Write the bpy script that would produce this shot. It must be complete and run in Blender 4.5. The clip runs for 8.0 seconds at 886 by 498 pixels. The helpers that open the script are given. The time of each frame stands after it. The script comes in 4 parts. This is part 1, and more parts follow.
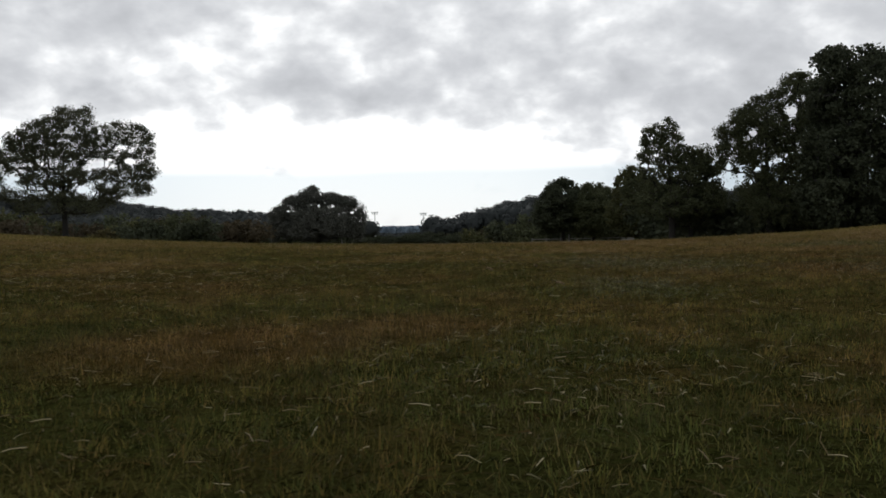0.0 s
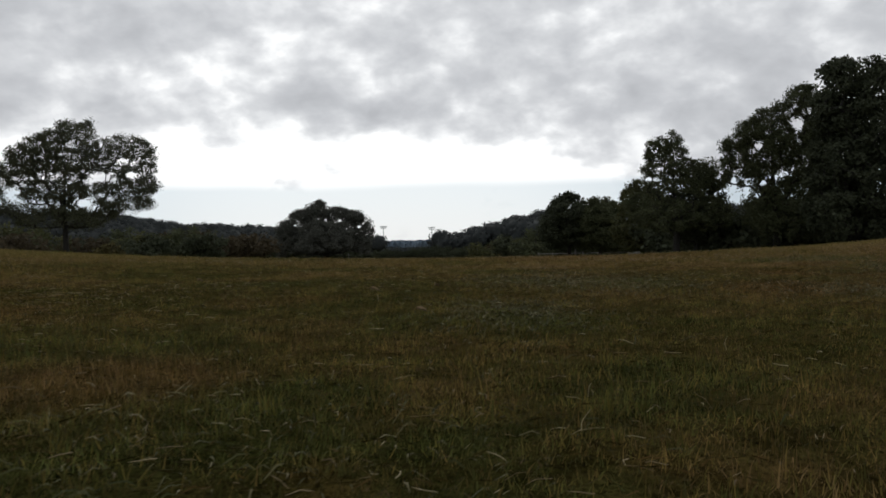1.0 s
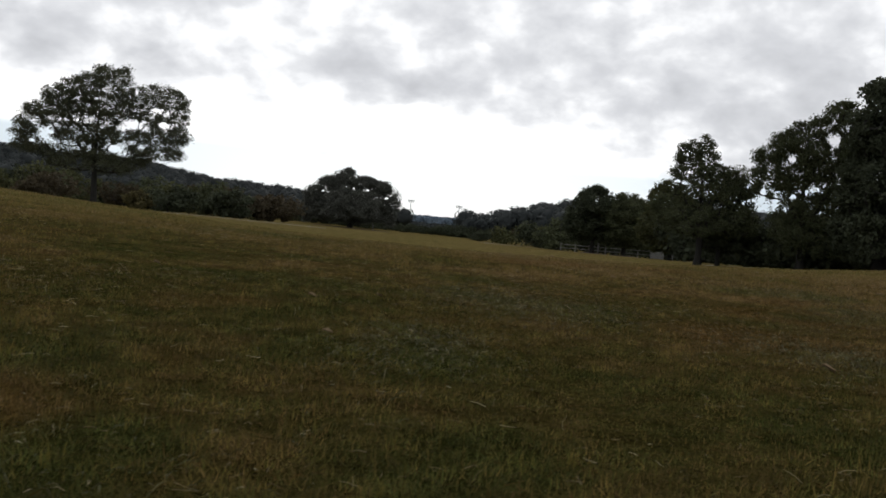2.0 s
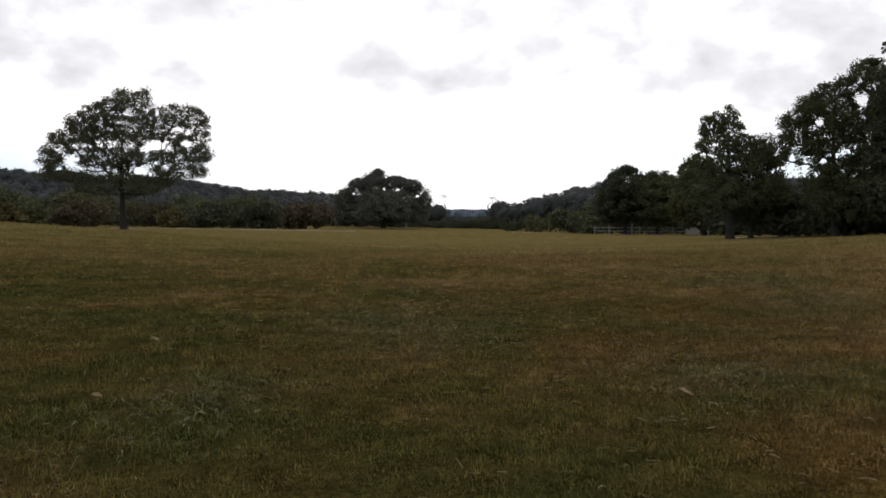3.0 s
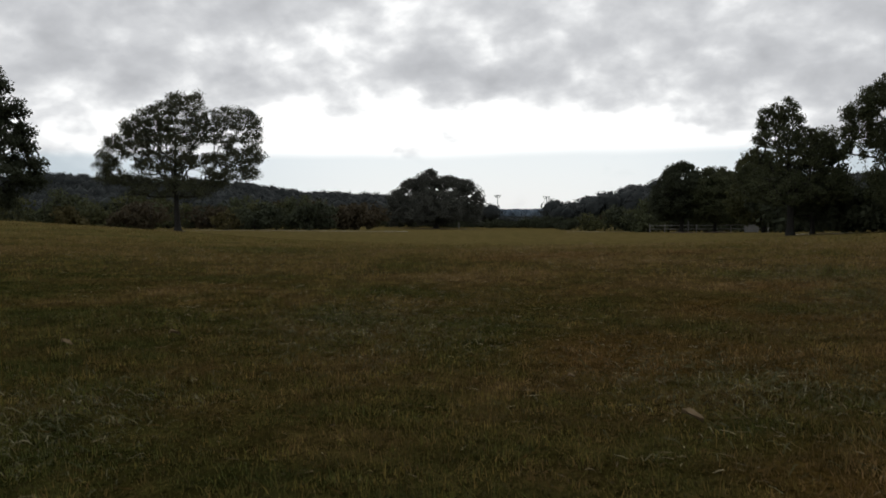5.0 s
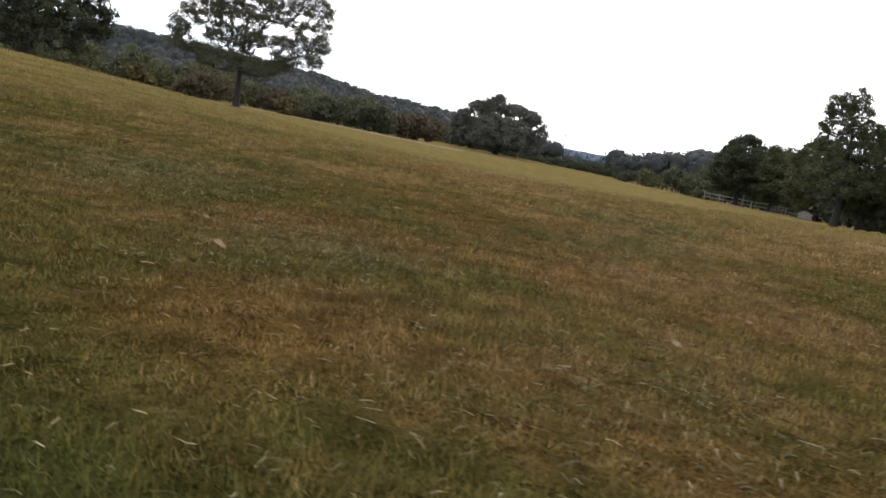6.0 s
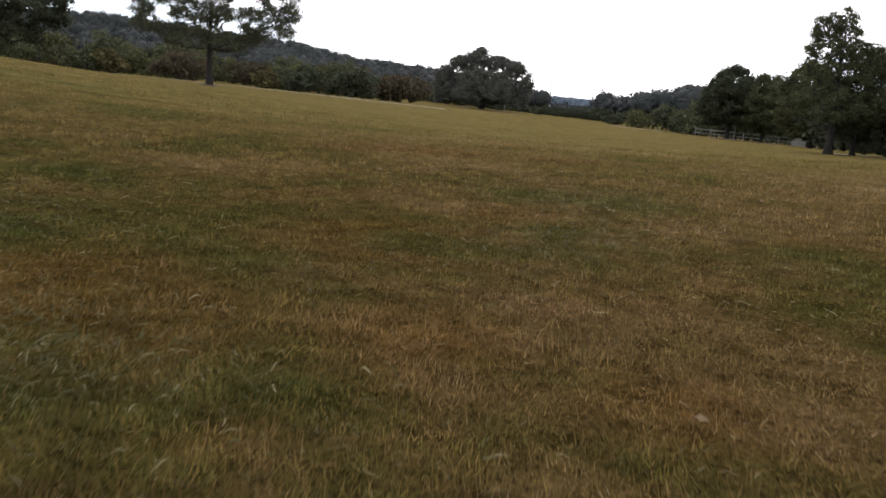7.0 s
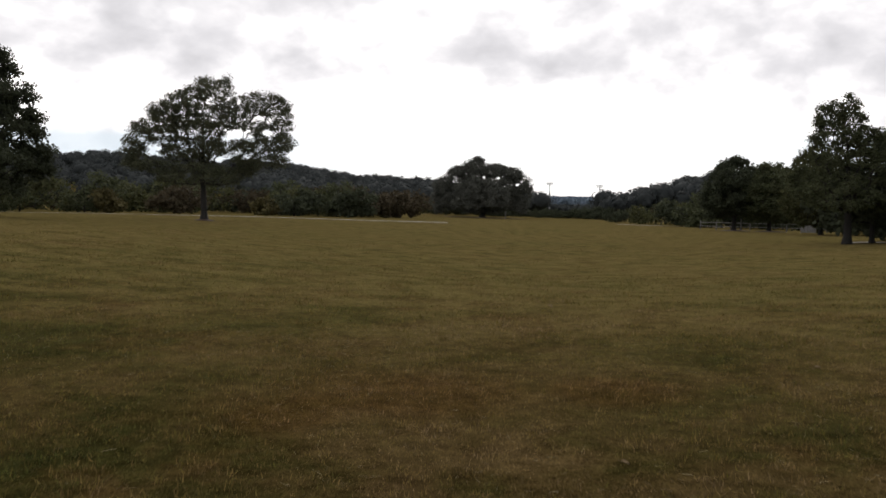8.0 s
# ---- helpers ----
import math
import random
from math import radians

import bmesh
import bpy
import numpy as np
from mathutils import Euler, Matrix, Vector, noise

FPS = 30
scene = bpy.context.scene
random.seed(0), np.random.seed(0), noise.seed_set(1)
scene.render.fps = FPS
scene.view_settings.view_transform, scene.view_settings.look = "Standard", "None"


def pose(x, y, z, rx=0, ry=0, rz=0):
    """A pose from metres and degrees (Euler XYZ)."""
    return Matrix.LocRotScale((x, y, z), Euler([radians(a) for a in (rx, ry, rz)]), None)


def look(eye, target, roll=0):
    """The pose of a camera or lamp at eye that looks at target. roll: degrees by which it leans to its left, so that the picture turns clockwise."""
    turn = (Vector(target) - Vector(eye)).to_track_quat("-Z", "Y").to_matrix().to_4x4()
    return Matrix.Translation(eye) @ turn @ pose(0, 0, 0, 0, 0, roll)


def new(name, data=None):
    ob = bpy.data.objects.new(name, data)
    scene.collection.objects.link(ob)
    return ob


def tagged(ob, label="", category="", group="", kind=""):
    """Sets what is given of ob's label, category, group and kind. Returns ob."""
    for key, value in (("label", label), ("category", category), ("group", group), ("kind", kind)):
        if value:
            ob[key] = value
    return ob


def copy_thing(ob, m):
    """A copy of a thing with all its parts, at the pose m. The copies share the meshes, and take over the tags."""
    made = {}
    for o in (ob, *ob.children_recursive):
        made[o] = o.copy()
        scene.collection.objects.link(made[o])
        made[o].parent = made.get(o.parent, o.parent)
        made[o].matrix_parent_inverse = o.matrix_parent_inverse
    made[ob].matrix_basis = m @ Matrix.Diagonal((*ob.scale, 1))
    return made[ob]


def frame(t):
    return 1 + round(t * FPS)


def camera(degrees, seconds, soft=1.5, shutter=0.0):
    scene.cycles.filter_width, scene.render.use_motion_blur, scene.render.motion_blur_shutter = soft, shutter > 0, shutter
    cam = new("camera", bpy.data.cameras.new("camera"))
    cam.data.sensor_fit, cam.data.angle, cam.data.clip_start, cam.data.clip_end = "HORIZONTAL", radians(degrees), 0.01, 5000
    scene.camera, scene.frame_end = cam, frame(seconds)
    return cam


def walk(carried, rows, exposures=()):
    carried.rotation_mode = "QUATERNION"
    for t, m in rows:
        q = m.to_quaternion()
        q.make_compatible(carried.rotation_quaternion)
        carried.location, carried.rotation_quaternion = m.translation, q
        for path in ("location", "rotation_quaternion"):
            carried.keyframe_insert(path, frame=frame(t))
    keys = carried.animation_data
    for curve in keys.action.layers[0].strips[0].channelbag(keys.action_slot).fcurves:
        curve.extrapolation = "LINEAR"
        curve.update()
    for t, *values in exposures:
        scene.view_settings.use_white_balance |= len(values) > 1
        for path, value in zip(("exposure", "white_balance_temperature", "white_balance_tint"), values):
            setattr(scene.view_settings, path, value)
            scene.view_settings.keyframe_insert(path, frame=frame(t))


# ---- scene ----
cam = camera(54.0, 8.0, soft=1.65, shutter=0.12)
PATH = [
    (0, pose(-1.19, 0.79, 0.32, 88.85, 1.31, -0.98)),
    (0.5, pose(-0.91, 1.11, 0.29, 89.27, 1.31, -0.46)),
    (1, pose(-0.57, 1.55, 0.30, 89.81, 1.26, -0.34)),
    (1.2, pose(-0.49, 1.63, 0.35, 89.38, -6.65, -0.49)),
    (1.4, pose(-0.40, 1.62, 0.39, 89.22, -15.13, -0.21)),
    (1.5, pose(-0.36, 1.59, 0.40, 89.36, -14.66, -0.01)),
    (1.7, pose(-0.38, 1.54, 0.43, 89.07, -10.27, 0.49)),
    (2.8, pose(0.62, 1.88, 0.60, 87.24, 0.32, 3.18)),
    (3, pose(0.57, 2.00, 0.62, 87.82, 0.20, 3.77)),
    (3.5, pose(0.49, 2.27, 0.66, 88.91, 0.43, 5.05)),
    (4, pose(0.52, 2.46, 0.66, 89.84, 0.65, 6.50)),
    (4.5, pose(0.63, 2.62, 0.61, 89.91, 0.58, 6.77)),
    (5, pose(0.83, 2.69, 0.53, 87.87, 0.77, 7.34)),
    (5.2, pose(0.94, 2.70, 0.50, 85.14, 0.70, 7.86)),
    (6.3, pose(2.56, 2.18, 0.54, 82.08, -12.34, 12.36)),
    (6.5, pose(2.59, 2.48, 0.56, 82.66, -10.63, 12.68)),
    (6.8, pose(2.56, 3.11, 0.62, 79.81, -5.21, 12.31)),
    (7, pose(2.51, 3.59, 0.66, 79.82, -5.03, 10.88)),
    (7.2, pose(2.41, 4.08, 0.78, 82.56, -2.66, 10.16)),
    (7.5, pose(2.32, 4.84, 0.98, 84.81, -1.47, 10.45)),
    (8, pose(2.11, 6.19, 1.34, 86.86, -0.59, 10.90)),
]
EXPOSURES = [(0.0, -0.08, 6350, 9), (0.5, -0.2, 6350, 9), (1.0, -0.2, 6350, 9), (1.7, -0.1, 6350, 9), (2.8, 0.48, 6500, 13), (3.3, 0.25, 6500, 13), (3.7, 0.0, 6450, 12), (4.0, -0.13, 6400, 10), (5.0, -0.2, 6400, 9), (5.2, 0.2, 6400, 11),
             (6.3, 1.6, 6400, 14), (6.7, 1.5, 6400, 14), (7.0, 1.2, 6400, 14), (7.5, 1.1, 6500, 13), (8.0, 0.29, 6600, 13)]
walk(cam, PATH, EXPOSURES)

# ------------------------------------------------------------------ sky and sun
SUN_EL, SUN_AZ = radians(32), radians(-4)      # behind the clouds, ahead of the camera
world = bpy.data.worlds.new("sky")
scene.world = world
world.use_nodes = True


class Nodes:
    """Short forms for building node trees."""

    def __init__(self, tree):
        self.tree = tree
        tree.nodes.clear()

    def add(self, kind, inputs=()):
        n = self.tree.nodes.new(kind)
        for k, v in dict(inputs).items():
            if isinstance(v, bpy.types.NodeSocket):
                self.tree.links.new(v, n.inputs[k])
            else:
                n.inputs[k].default_value = v
        return n

    def math(self, op, a, b=0.0, c=0.0):
        n = self.add("ShaderNodeMath", {0: a, 1: b, 2: c})
        n.operation = op
        return n.outputs[0]

    def ramp(self, fac, stops, mode="LINEAR"):
        n = self.add("ShaderNodeValToRGB", {0: fac})
        n.color_ramp.interpolation = mode
        els = n.color_ramp.elements
        while len(els) < len(stops):
            els.new(0.5)
        for e, (p, c) in zip(els, stops):
            e.position = p
            e.color = (*c, 1) if not isinstance(c, (int, float)) else (c, c, c, 1)
        return n.outputs[0]

    def mix(self, fac, a, b, blend="MIX"):
        n = self.add("ShaderNodeMix")
        n.data_type, n.blend_type = "RGBA", blend
        for sock, v in ((0, fac), (6, a), (7, b)):
            if isinstance(v, bpy.types.NodeSocket):
                self.tree.links.new(v, n.inputs[sock])
            else:
                n.inputs[sock].default_value = (*v, 1) if isinstance(v, tuple) and len(v) == 3 else v
        return n.outputs[2]

    def noise(self, vec, scale, detail=4.0, rough=0.55, distort=0.0):
        return self.add("ShaderNodeTexNoise", {"Vector": vec, "Scale": scale, "Detail": detail, "Roughness": rough, "Distortion": distort}).outputs[0]

    def span(self, v, a, b, c=0.0, d=1.0, smooth=False):
        n = self.add("ShaderNodeMapRange", {0: v, 1: a, 2: b, 3: c, 4: d})
        n.interpolation_type = "SMOOTHSTEP" if smooth else "LINEAR"
        return n.outputs[0]


def build_sky():
    k = Nodes(world.node_tree)
    out = k.add("ShaderNodeOutputWorld")
    nishita = k.add("ShaderNodeTexSky")
    nishita.sky_type, nishita.sun_disc, nishita.sun_elevation, nishita.sun_rotation = "NISHITA", False, SUN_EL, SUN_AZ
    clear = k.mix(1.0, nishita.outputs[0], (0.115, 0.11, 0.105), "MULTIPLY")
    way = k.add("ShaderNodeTexCoord").outputs["Generated"]
    sep = k.add("ShaderNodeSeparateXYZ", {0: way})
    up = k.math("MAXIMUM", sep.outputs[2], 0.0)
    lift = k.math("ADD", up, 0.55)
    # clouds lie in a flat layer: ray direction over height
    flat = k.add("ShaderNodeCombineXYZ", {0: k.math("DIVIDE", sep.outputs[0], lift), 1: k.math("DIVIDE", sep.outputs[1], lift), 2: 0.37}).outputs[0]
    big = k.noise(flat, 2.6, 2.0, 0.45, 0.1)
    small = k.noise(flat, 12.0, 4.0, 0.5, 0.1)
    puff = k.math("ADD", k.math("MULTIPLY", big, 0.33), k.math("MULTIPLY", small, 0.67))
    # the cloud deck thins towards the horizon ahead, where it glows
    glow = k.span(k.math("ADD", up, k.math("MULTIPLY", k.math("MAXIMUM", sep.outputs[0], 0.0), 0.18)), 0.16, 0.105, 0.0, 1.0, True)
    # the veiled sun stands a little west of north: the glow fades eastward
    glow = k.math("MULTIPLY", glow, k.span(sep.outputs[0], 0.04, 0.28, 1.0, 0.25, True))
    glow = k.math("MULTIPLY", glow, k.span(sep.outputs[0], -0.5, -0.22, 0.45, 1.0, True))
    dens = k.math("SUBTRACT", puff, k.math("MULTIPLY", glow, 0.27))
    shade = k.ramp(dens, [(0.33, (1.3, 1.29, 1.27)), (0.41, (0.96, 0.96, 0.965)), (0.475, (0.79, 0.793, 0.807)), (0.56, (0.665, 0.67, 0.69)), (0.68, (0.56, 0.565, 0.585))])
    # below the deck a band of pale clear sky
    band = k.span(k.math("ADD", up, k.math("MULTIPLY", k.math("SUBTRACT", big, 0.5), 0.014)), 0.064, 0.078, 1.0, 0.0, True)
    aside = k.math("ABSOLUTE", k.math("ADD", sep.outputs[0], 0.07))
    pale = k.mix(k.span(aside, 0.12, 0.5, 0.0, 1.0, True), k.mix(0.12, (0.79, 0.88, 0.96), clear), (0.60, 0.69, 0.75))
    sky = k.mix(k.math("MULTIPLY", band, 0.85), shade, pale)
    bg = k.add("ShaderNodeBackground", {0: sky, 1: 1.0})
    k.tree.links.new(bg.outputs[0], out.inputs[0])


build_sky()
sun_data = bpy.data.lights.new("sun", "SUN")
sun_data.energy, sun_data.angle, sun_data.color = 0.7, radians(20), (1.0, 0.96, 0.9)
sun = new("sun", sun_data)
sun.matrix_world = look((0, 0, 60), Vector((0, 0, 60)) - Vector((math.sin(SUN_AZ) * math.cos(SUN_EL), math.cos(SUN_AZ) * math.cos(SUN_EL), math.sin(SUN_EL))))

# ------------------------------------------------------------------ materials


def material(name):
    m = bpy.data.materials.new(name)
    m.use_nodes = True
    return m, Nodes(m.node_tree)


def surface(k, color, rough=0.8, bump=None, depth=0.02, metal=0.0, spec=0.3, sheen=0.0):
    p = k.add("ShaderNodeBsdfPrincipled", {"Base Color": color if isinstance(color, bpy.types.NodeSocket) else (*color, 1), "Roughness": rough, "Metallic": metal, "Specular IOR Level": spec, "Sheen Weight": sheen, "Sheen Roughness": 0.5, "Sheen Tint": (0.9, 0.68, 0.36, 1)})
    if bump is not None:
        b = k.add("ShaderNodeBump", {"Height": bump, "Distance": depth, "Strength": 0.7})
        k.tree.links.new(b.outputs[0], p.inputs["Normal"])
    o = k.add("ShaderNodeOutputMaterial")
    k.tree.links.new(p.outputs[0], o.inputs[0])
    return p


# (x, y, reach) of the worn places and of the fresher ones near the path
RUSTY = [(1.2, 5.5, 0.75), (1.85, 6.75, 0.7), (1.6, 4.15, 0.6), (2.75, 5.4, 0.4), (2.15, 5.65, 0.45), (2.1, 7.8, 0.5), (0.8, 11.5, 1.3), (-1.7, 3.0, 0.5), (-1.25, 3.3, 0.4), (2.06, 11.9, 0.6), (0.4, 10.8, 0.5)]
TUFTY = [(0.1, 6.1, 0.7), (1.3, 5.0, 0.35), (2.1, 6.8, 0.5), (2.5, 7.3, 0.6), (2.45, 8.7, 0.8), (-1.0, 2.2, 0.4), (-0.3, 4.6, 0.4), (3.0, 6.2, 0.45), (3.2, 7.1, 0.5), (1.6, 6.1, 0.35)]


def spot(k, flat, ragged, x, y, reach):
    """1 inside a patch of turf with a ragged edge, 0 outside it."""
    away = k.add("ShaderNodeVectorMath", {0: flat, 1: (x, y, 0.0)})
    away.operation = "DISTANCE"
    far = k.math("ADD", away.outputs["Value"], k.math("MULTIPLY", k.math("SUBTRACT", ragged, 0.5), 2.2 * reach))
    return k.span(far, reach, reach * 0.3, 0.0, 0.9, True)


def turf_patches(k):
    """Where the turf is green, dry or bare, over the whole field: three sizes of patches."""
    pos = k.add("ShaderNodeNewGeometry").outputs["Position"]
    flat = k.add("ShaderNodeMapping", {0: pos, 3: (1, 1, 0)}).outputs[0]
    wide = k.noise(flat, 0.09, 3.0, 0.55)
    mid = k.noise(flat, 0.55, 4.0, 0.6, 0.4)
    near = k.noise(flat, 2.6, 4.0, 0.6)
    mixd = k.math("ADD", k.math("ADD", k.math("MULTIPLY", wide, 0.36), k.math("MULTIPLY", mid, 0.40)), k.math("MULTIPLY", near, 0.24))
    # the turf east of the start is drier than the rest
    east = k.add("ShaderNodeSeparateXYZ", {0: pos}).outputs[0]
    mixd = k.math("ADD", mixd, k.span(k.math("ADD", east, k.math("MULTIPLY", wide, 2.0)), -0.5, 4.5, -0.035, -0.015, True))
    mixd = k.math("ADD", k.math("MULTIPLY", k.math("SUBTRACT", mixd, 0.5), 1.3), 0.505)
    # the grass about the start is lusher, the middle of the field drier
    north = k.add("ShaderNodeSeparateXYZ", {0: pos}).outputs[1]
    mixd = k.math("ADD", mixd, k.math("ADD", k.span(north, 1.2, 3.6, -0.03, 0.0, True), k.span(k.math("ADD", north, k.math("MULTIPLY", mid, 3.0)), 8.0, 11.0, 0.0, 0.035, True)))
    # the upper field is fresher, with smaller rusty and lush patches everywhere
    # it is also lightened in colour for the brightness of backlit, grazing turf
    fresh_lit = k.span(k.math("ADD", north, k.math("MULTIPLY", mid, 6.0)), 9.0, 24.0, 0.0, 0.76, True)
    fresh_lit = k.math("MULTIPLY", fresh_lit, k.span(k.math("ADD", k.math("MULTIPLY", k.noise(flat, 1.1, 3.0, 0.6, 0.5), 0.7), k.math("MULTIPLY", near, 0.3)), 0.40, 0.58, 0.45, 1.0, True))
    rust = k.span(k.math("ADD", k.math("MULTIPLY", k.noise(flat, 0.75, 2.0, 0.5, 0.8), 0.7), k.math("MULTIPLY", near, 0.3)), 0.53, 0.66, 0.0, 0.5, True)
    lush = k.span(k.math("ADD", k.math("MULTIPLY", k.noise(k.add("ShaderNodeMapping", {0: flat, 1: (17.3, 4.1, 0)}).outputs[0], 1.2, 2.0, 0.5, 0.8), 0.7), k.math("MULTIPLY", near, 0.3)), 0.54, 0.68, 0.0, 0.5, True)
    lush = k.math("MULTIPLY", lush, k.span(north, 7.0, 10.0, 1.0, 0.3, True))
    # worn, rusty places in the turf, and tufts of fresher grey-green between them
    worn, tufty = 0.0, 0.0
    for x, y, reach in RUSTY:
        worn = k.math("MAXIMUM", worn, spot(k, flat, mid, x, y, reach))
    for x, y, reach in TUFTY:
        tufty = k.math("MAXIMUM", tufty, spot(k, flat, mid, x, y, reach))
    worn = k.math("MULTIPLY", worn, k.math("SUBTRACT", 1.0, k.math("MULTIPLY", tufty, 0.8)))
    lush = k.math("MAXIMUM", lush, tufty)
    rust = k.math("MAXIMUM", rust, worn)
    lush = k.math("MULTIPLY", lush, k.math("SUBTRACT", 1.0, worn))
    return pos, flat, mixd, fresh_lit, rust, lush


def make_ground():
    m, k = material("turf_ground")
    pos, flat, patch, fresh_lit, rust, lush = turf_patches(k)
    fine = k.noise(pos, 30.0, 5.0, 0.65)
    clump = k.noise(flat, 7.0, 4.0, 0.65)
    tone = k.ramp(patch, [(0.38, (0.021, 0.023, 0.008)), (0.46, (0.035, 0.029, 0.011)), (0.53, (0.049, 0.033, 0.015)), (0.62, (0.070, 0.044, 0.024))])
    tone = k.mix(fresh_lit, tone, (0.090, 0.078, 0.024))
    tone = k.mix(k.math("MULTIPLY", rust, 0.6), tone, (0.066, 0.036, 0.013))
    # hollows between clumps: their shade is painted in as darker ground
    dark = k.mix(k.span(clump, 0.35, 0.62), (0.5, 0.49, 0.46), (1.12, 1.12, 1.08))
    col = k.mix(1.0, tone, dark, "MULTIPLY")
    # a mat of matted fibres, mottled dark and pale
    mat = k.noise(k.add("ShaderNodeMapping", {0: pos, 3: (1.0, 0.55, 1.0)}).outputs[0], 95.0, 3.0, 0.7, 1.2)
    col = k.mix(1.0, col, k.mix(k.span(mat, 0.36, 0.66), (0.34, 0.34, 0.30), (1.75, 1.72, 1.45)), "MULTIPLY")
    col = k.mix(k.span(fine, 0.5, 0.7, 0.0, 0.25), col, (0.049, 0.036, 0.015))
    surface(k, col, 0.95, k.math("ADD", k.math("MULTIPLY", clump, 0.6), k.math("MULTIPLY", fine, 0.4)), 0.06, spec=0.0, sheen=k.math("MULTIPLY", fresh_lit, 0.14))
    return m


def make_blade():
    m, k = material("grass_blade")
    pos, flat, patch, fresh_lit, rust, lush = turf_patches(k)
    rnd = k.add("ShaderNodeNewGeometry").outputs["Random Per Island"]
    rnd2 = k.math("FRACT", k.math("MULTIPLY", rnd, 37.7))
    v = k.math("ADD", k.math("MULTIPLY", k.math("SUBTRACT", rnd, 0.5), 0.2), patch)
    col = k.ramp(v, [(0.33, (0.049, 0.055, 0.014)), (0.43, (0.077, 0.064, 0.015)), (0.51, (0.114, 0.077, 0.023)), (0.59, (0.138, 0.092, 0.037)), (0.74, (0.242, 0.175, 0.108))])
    col = k.mix(fresh_lit, col, k.ramp(rnd, [(0.0, (0.092, 0.085, 0.024)), (0.6, (0.114, 0.096, 0.030)), (1.0, (0.148, 0.110, 0.048))]))
    col = k.mix(k.math("MULTIPLY", rust, 0.7), col, k.ramp(rnd, [(0.0, (0.068, 0.043, 0.014)), (0.6, (0.118, 0.066, 0.026)), (1.0, (0.180, 0.112, 0.056))]))
    col = k.mix(k.math("MULTIPLY", lush, 0.5), col, k.ramp(rnd, [(0.0, (0.033, 0.046, 0.009)), (0.7, (0.054, 0.066, 0.018)), (1.0, (0.116, 0.105, 0.061))]))
    # noise darkens some blades: shade of the hollows, put into their colour
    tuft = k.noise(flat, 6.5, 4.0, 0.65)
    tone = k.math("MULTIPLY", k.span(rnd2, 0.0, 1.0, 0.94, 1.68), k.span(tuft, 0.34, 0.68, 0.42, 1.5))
    tone = k.math("ADD", tone, k.math("MULTIPLY", k.math("MULTIPLY", fresh_lit, 0.7), k.math("SUBTRACT", 1.2, tone)))
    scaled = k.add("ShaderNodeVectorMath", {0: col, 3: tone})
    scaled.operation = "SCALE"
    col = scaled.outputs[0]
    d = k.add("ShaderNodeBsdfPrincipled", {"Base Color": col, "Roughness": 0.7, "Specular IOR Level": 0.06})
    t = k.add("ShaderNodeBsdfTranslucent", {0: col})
    mx = k.add("ShaderNodeMixShader", {0: 0.32, 1: d.outputs[0], 2: t.outputs[0]})
    o = k.add("ShaderNodeOutputMaterial")
    k.tree.links.new(mx.outputs[0], o.inputs[0])
    return m


def make_straw():
    m, k = material("dry_straw")
    rnd = k.add("ShaderNodeNewGeometry").outputs["Random Per Island"]
    col = k.ramp(rnd, [(0.0, (0.10, 0.072, 0.034)), (0.5, (0.16, 0.12, 0.062)), (0.9, (0.31, 0.265, 0.16)), (1.0, (0.12, 0.12, 0.06))])
    surface(k, col, 0.7, spec=0.15)
    return m


def make_cut():
    m, k = material("cut_grass")
    rnd = k.add("ShaderNodeNewGeometry").outputs["Random Per Island"]
    col = k.ramp(rnd, [(0.0, (0.030, 0.034, 0.011)), (0.5, (0.054, 0.054, 0.021)), (0.85, (0.092, 0.082, 0.038)), (1.0, (0.17, 0.15, 0.09))])
    surface(k, col, 0.7, spec=0.08)
    return m


def make_thatch():
    m, k = material("dry_thatch")
    pos, flat, patch, fresh_lit, rust, lush = turf_patches(k)
    rnd = k.add("ShaderNodeNewGeometry").outputs["Random Per Island"]
    v = k.math("ADD", k.math("MULTIPLY", k.math("SUBTRACT", rnd, 0.5), 0.2), patch)
    col = k.ramp(v, [(0.38, (0.024, 0.020, 0.005)), (0.47, (0.042, 0.028, 0.008)), (0.54, (0.074, 0.044, 0.014)), (0.66, (0.17, 0.11, 0.045))])
    surface(k, col, 0.9, spec=0.03)
    return m


def make_leaf(name, dark, mid, light, through_share=0.3):
    m, k = material(name)
    rnd = k.add("ShaderNodeNewGeometry").outputs["Random Per Island"]
    pos = k.add("ShaderNodeNewGeometry").outputs["Position"]
    n = k.noise(pos, 0.5, 3.0)
    v = k.math("ADD", k.math("MULTIPLY", rnd, 0.42), k.math("ADD", k.math("MULTIPLY", n, 0.5), 0.08))
    col = k.ramp(v, [(0.2, dark), (0.5, mid), (0.9, light)])
    d = k.add("ShaderNodeBsdfPrincipled", {"Base Color": col, "Roughness": 0.75, "Specular IOR Level": 0.1})
    t = k.add("ShaderNodeBsdfTranslucent", {0: col})
    mx = k.add("ShaderNodeMixShader", {0: through_share, 1: d.outputs[0], 2: t.outputs[0]})
    o = k.add("ShaderNodeOutputMaterial")
    k.tree.links.new(mx.outputs[0], o.inputs[0])
    return m


def make_bark():
    m, k = material("bark")
    pos = k.add("ShaderNodeTexCoord").outputs["Object"]
    st = k.add("ShaderNodeMapping", {0: pos, 3: (6, 6, 1.2)}).outputs[0]
    n = k.noise(st, 2.0, 6.0, 0.7, 0.6)
    w = k.noise(pos, 0.8, 3.0)
    col = k.mix(w, k.ramp(n, [(0.3, (0.008, 0.007, 0.006)), (0.7, (0.024, 0.020, 0.017))]), (0.015, 0.015, 0.013))
    surface(k, col, 0.92, n, 0.05)
    return m


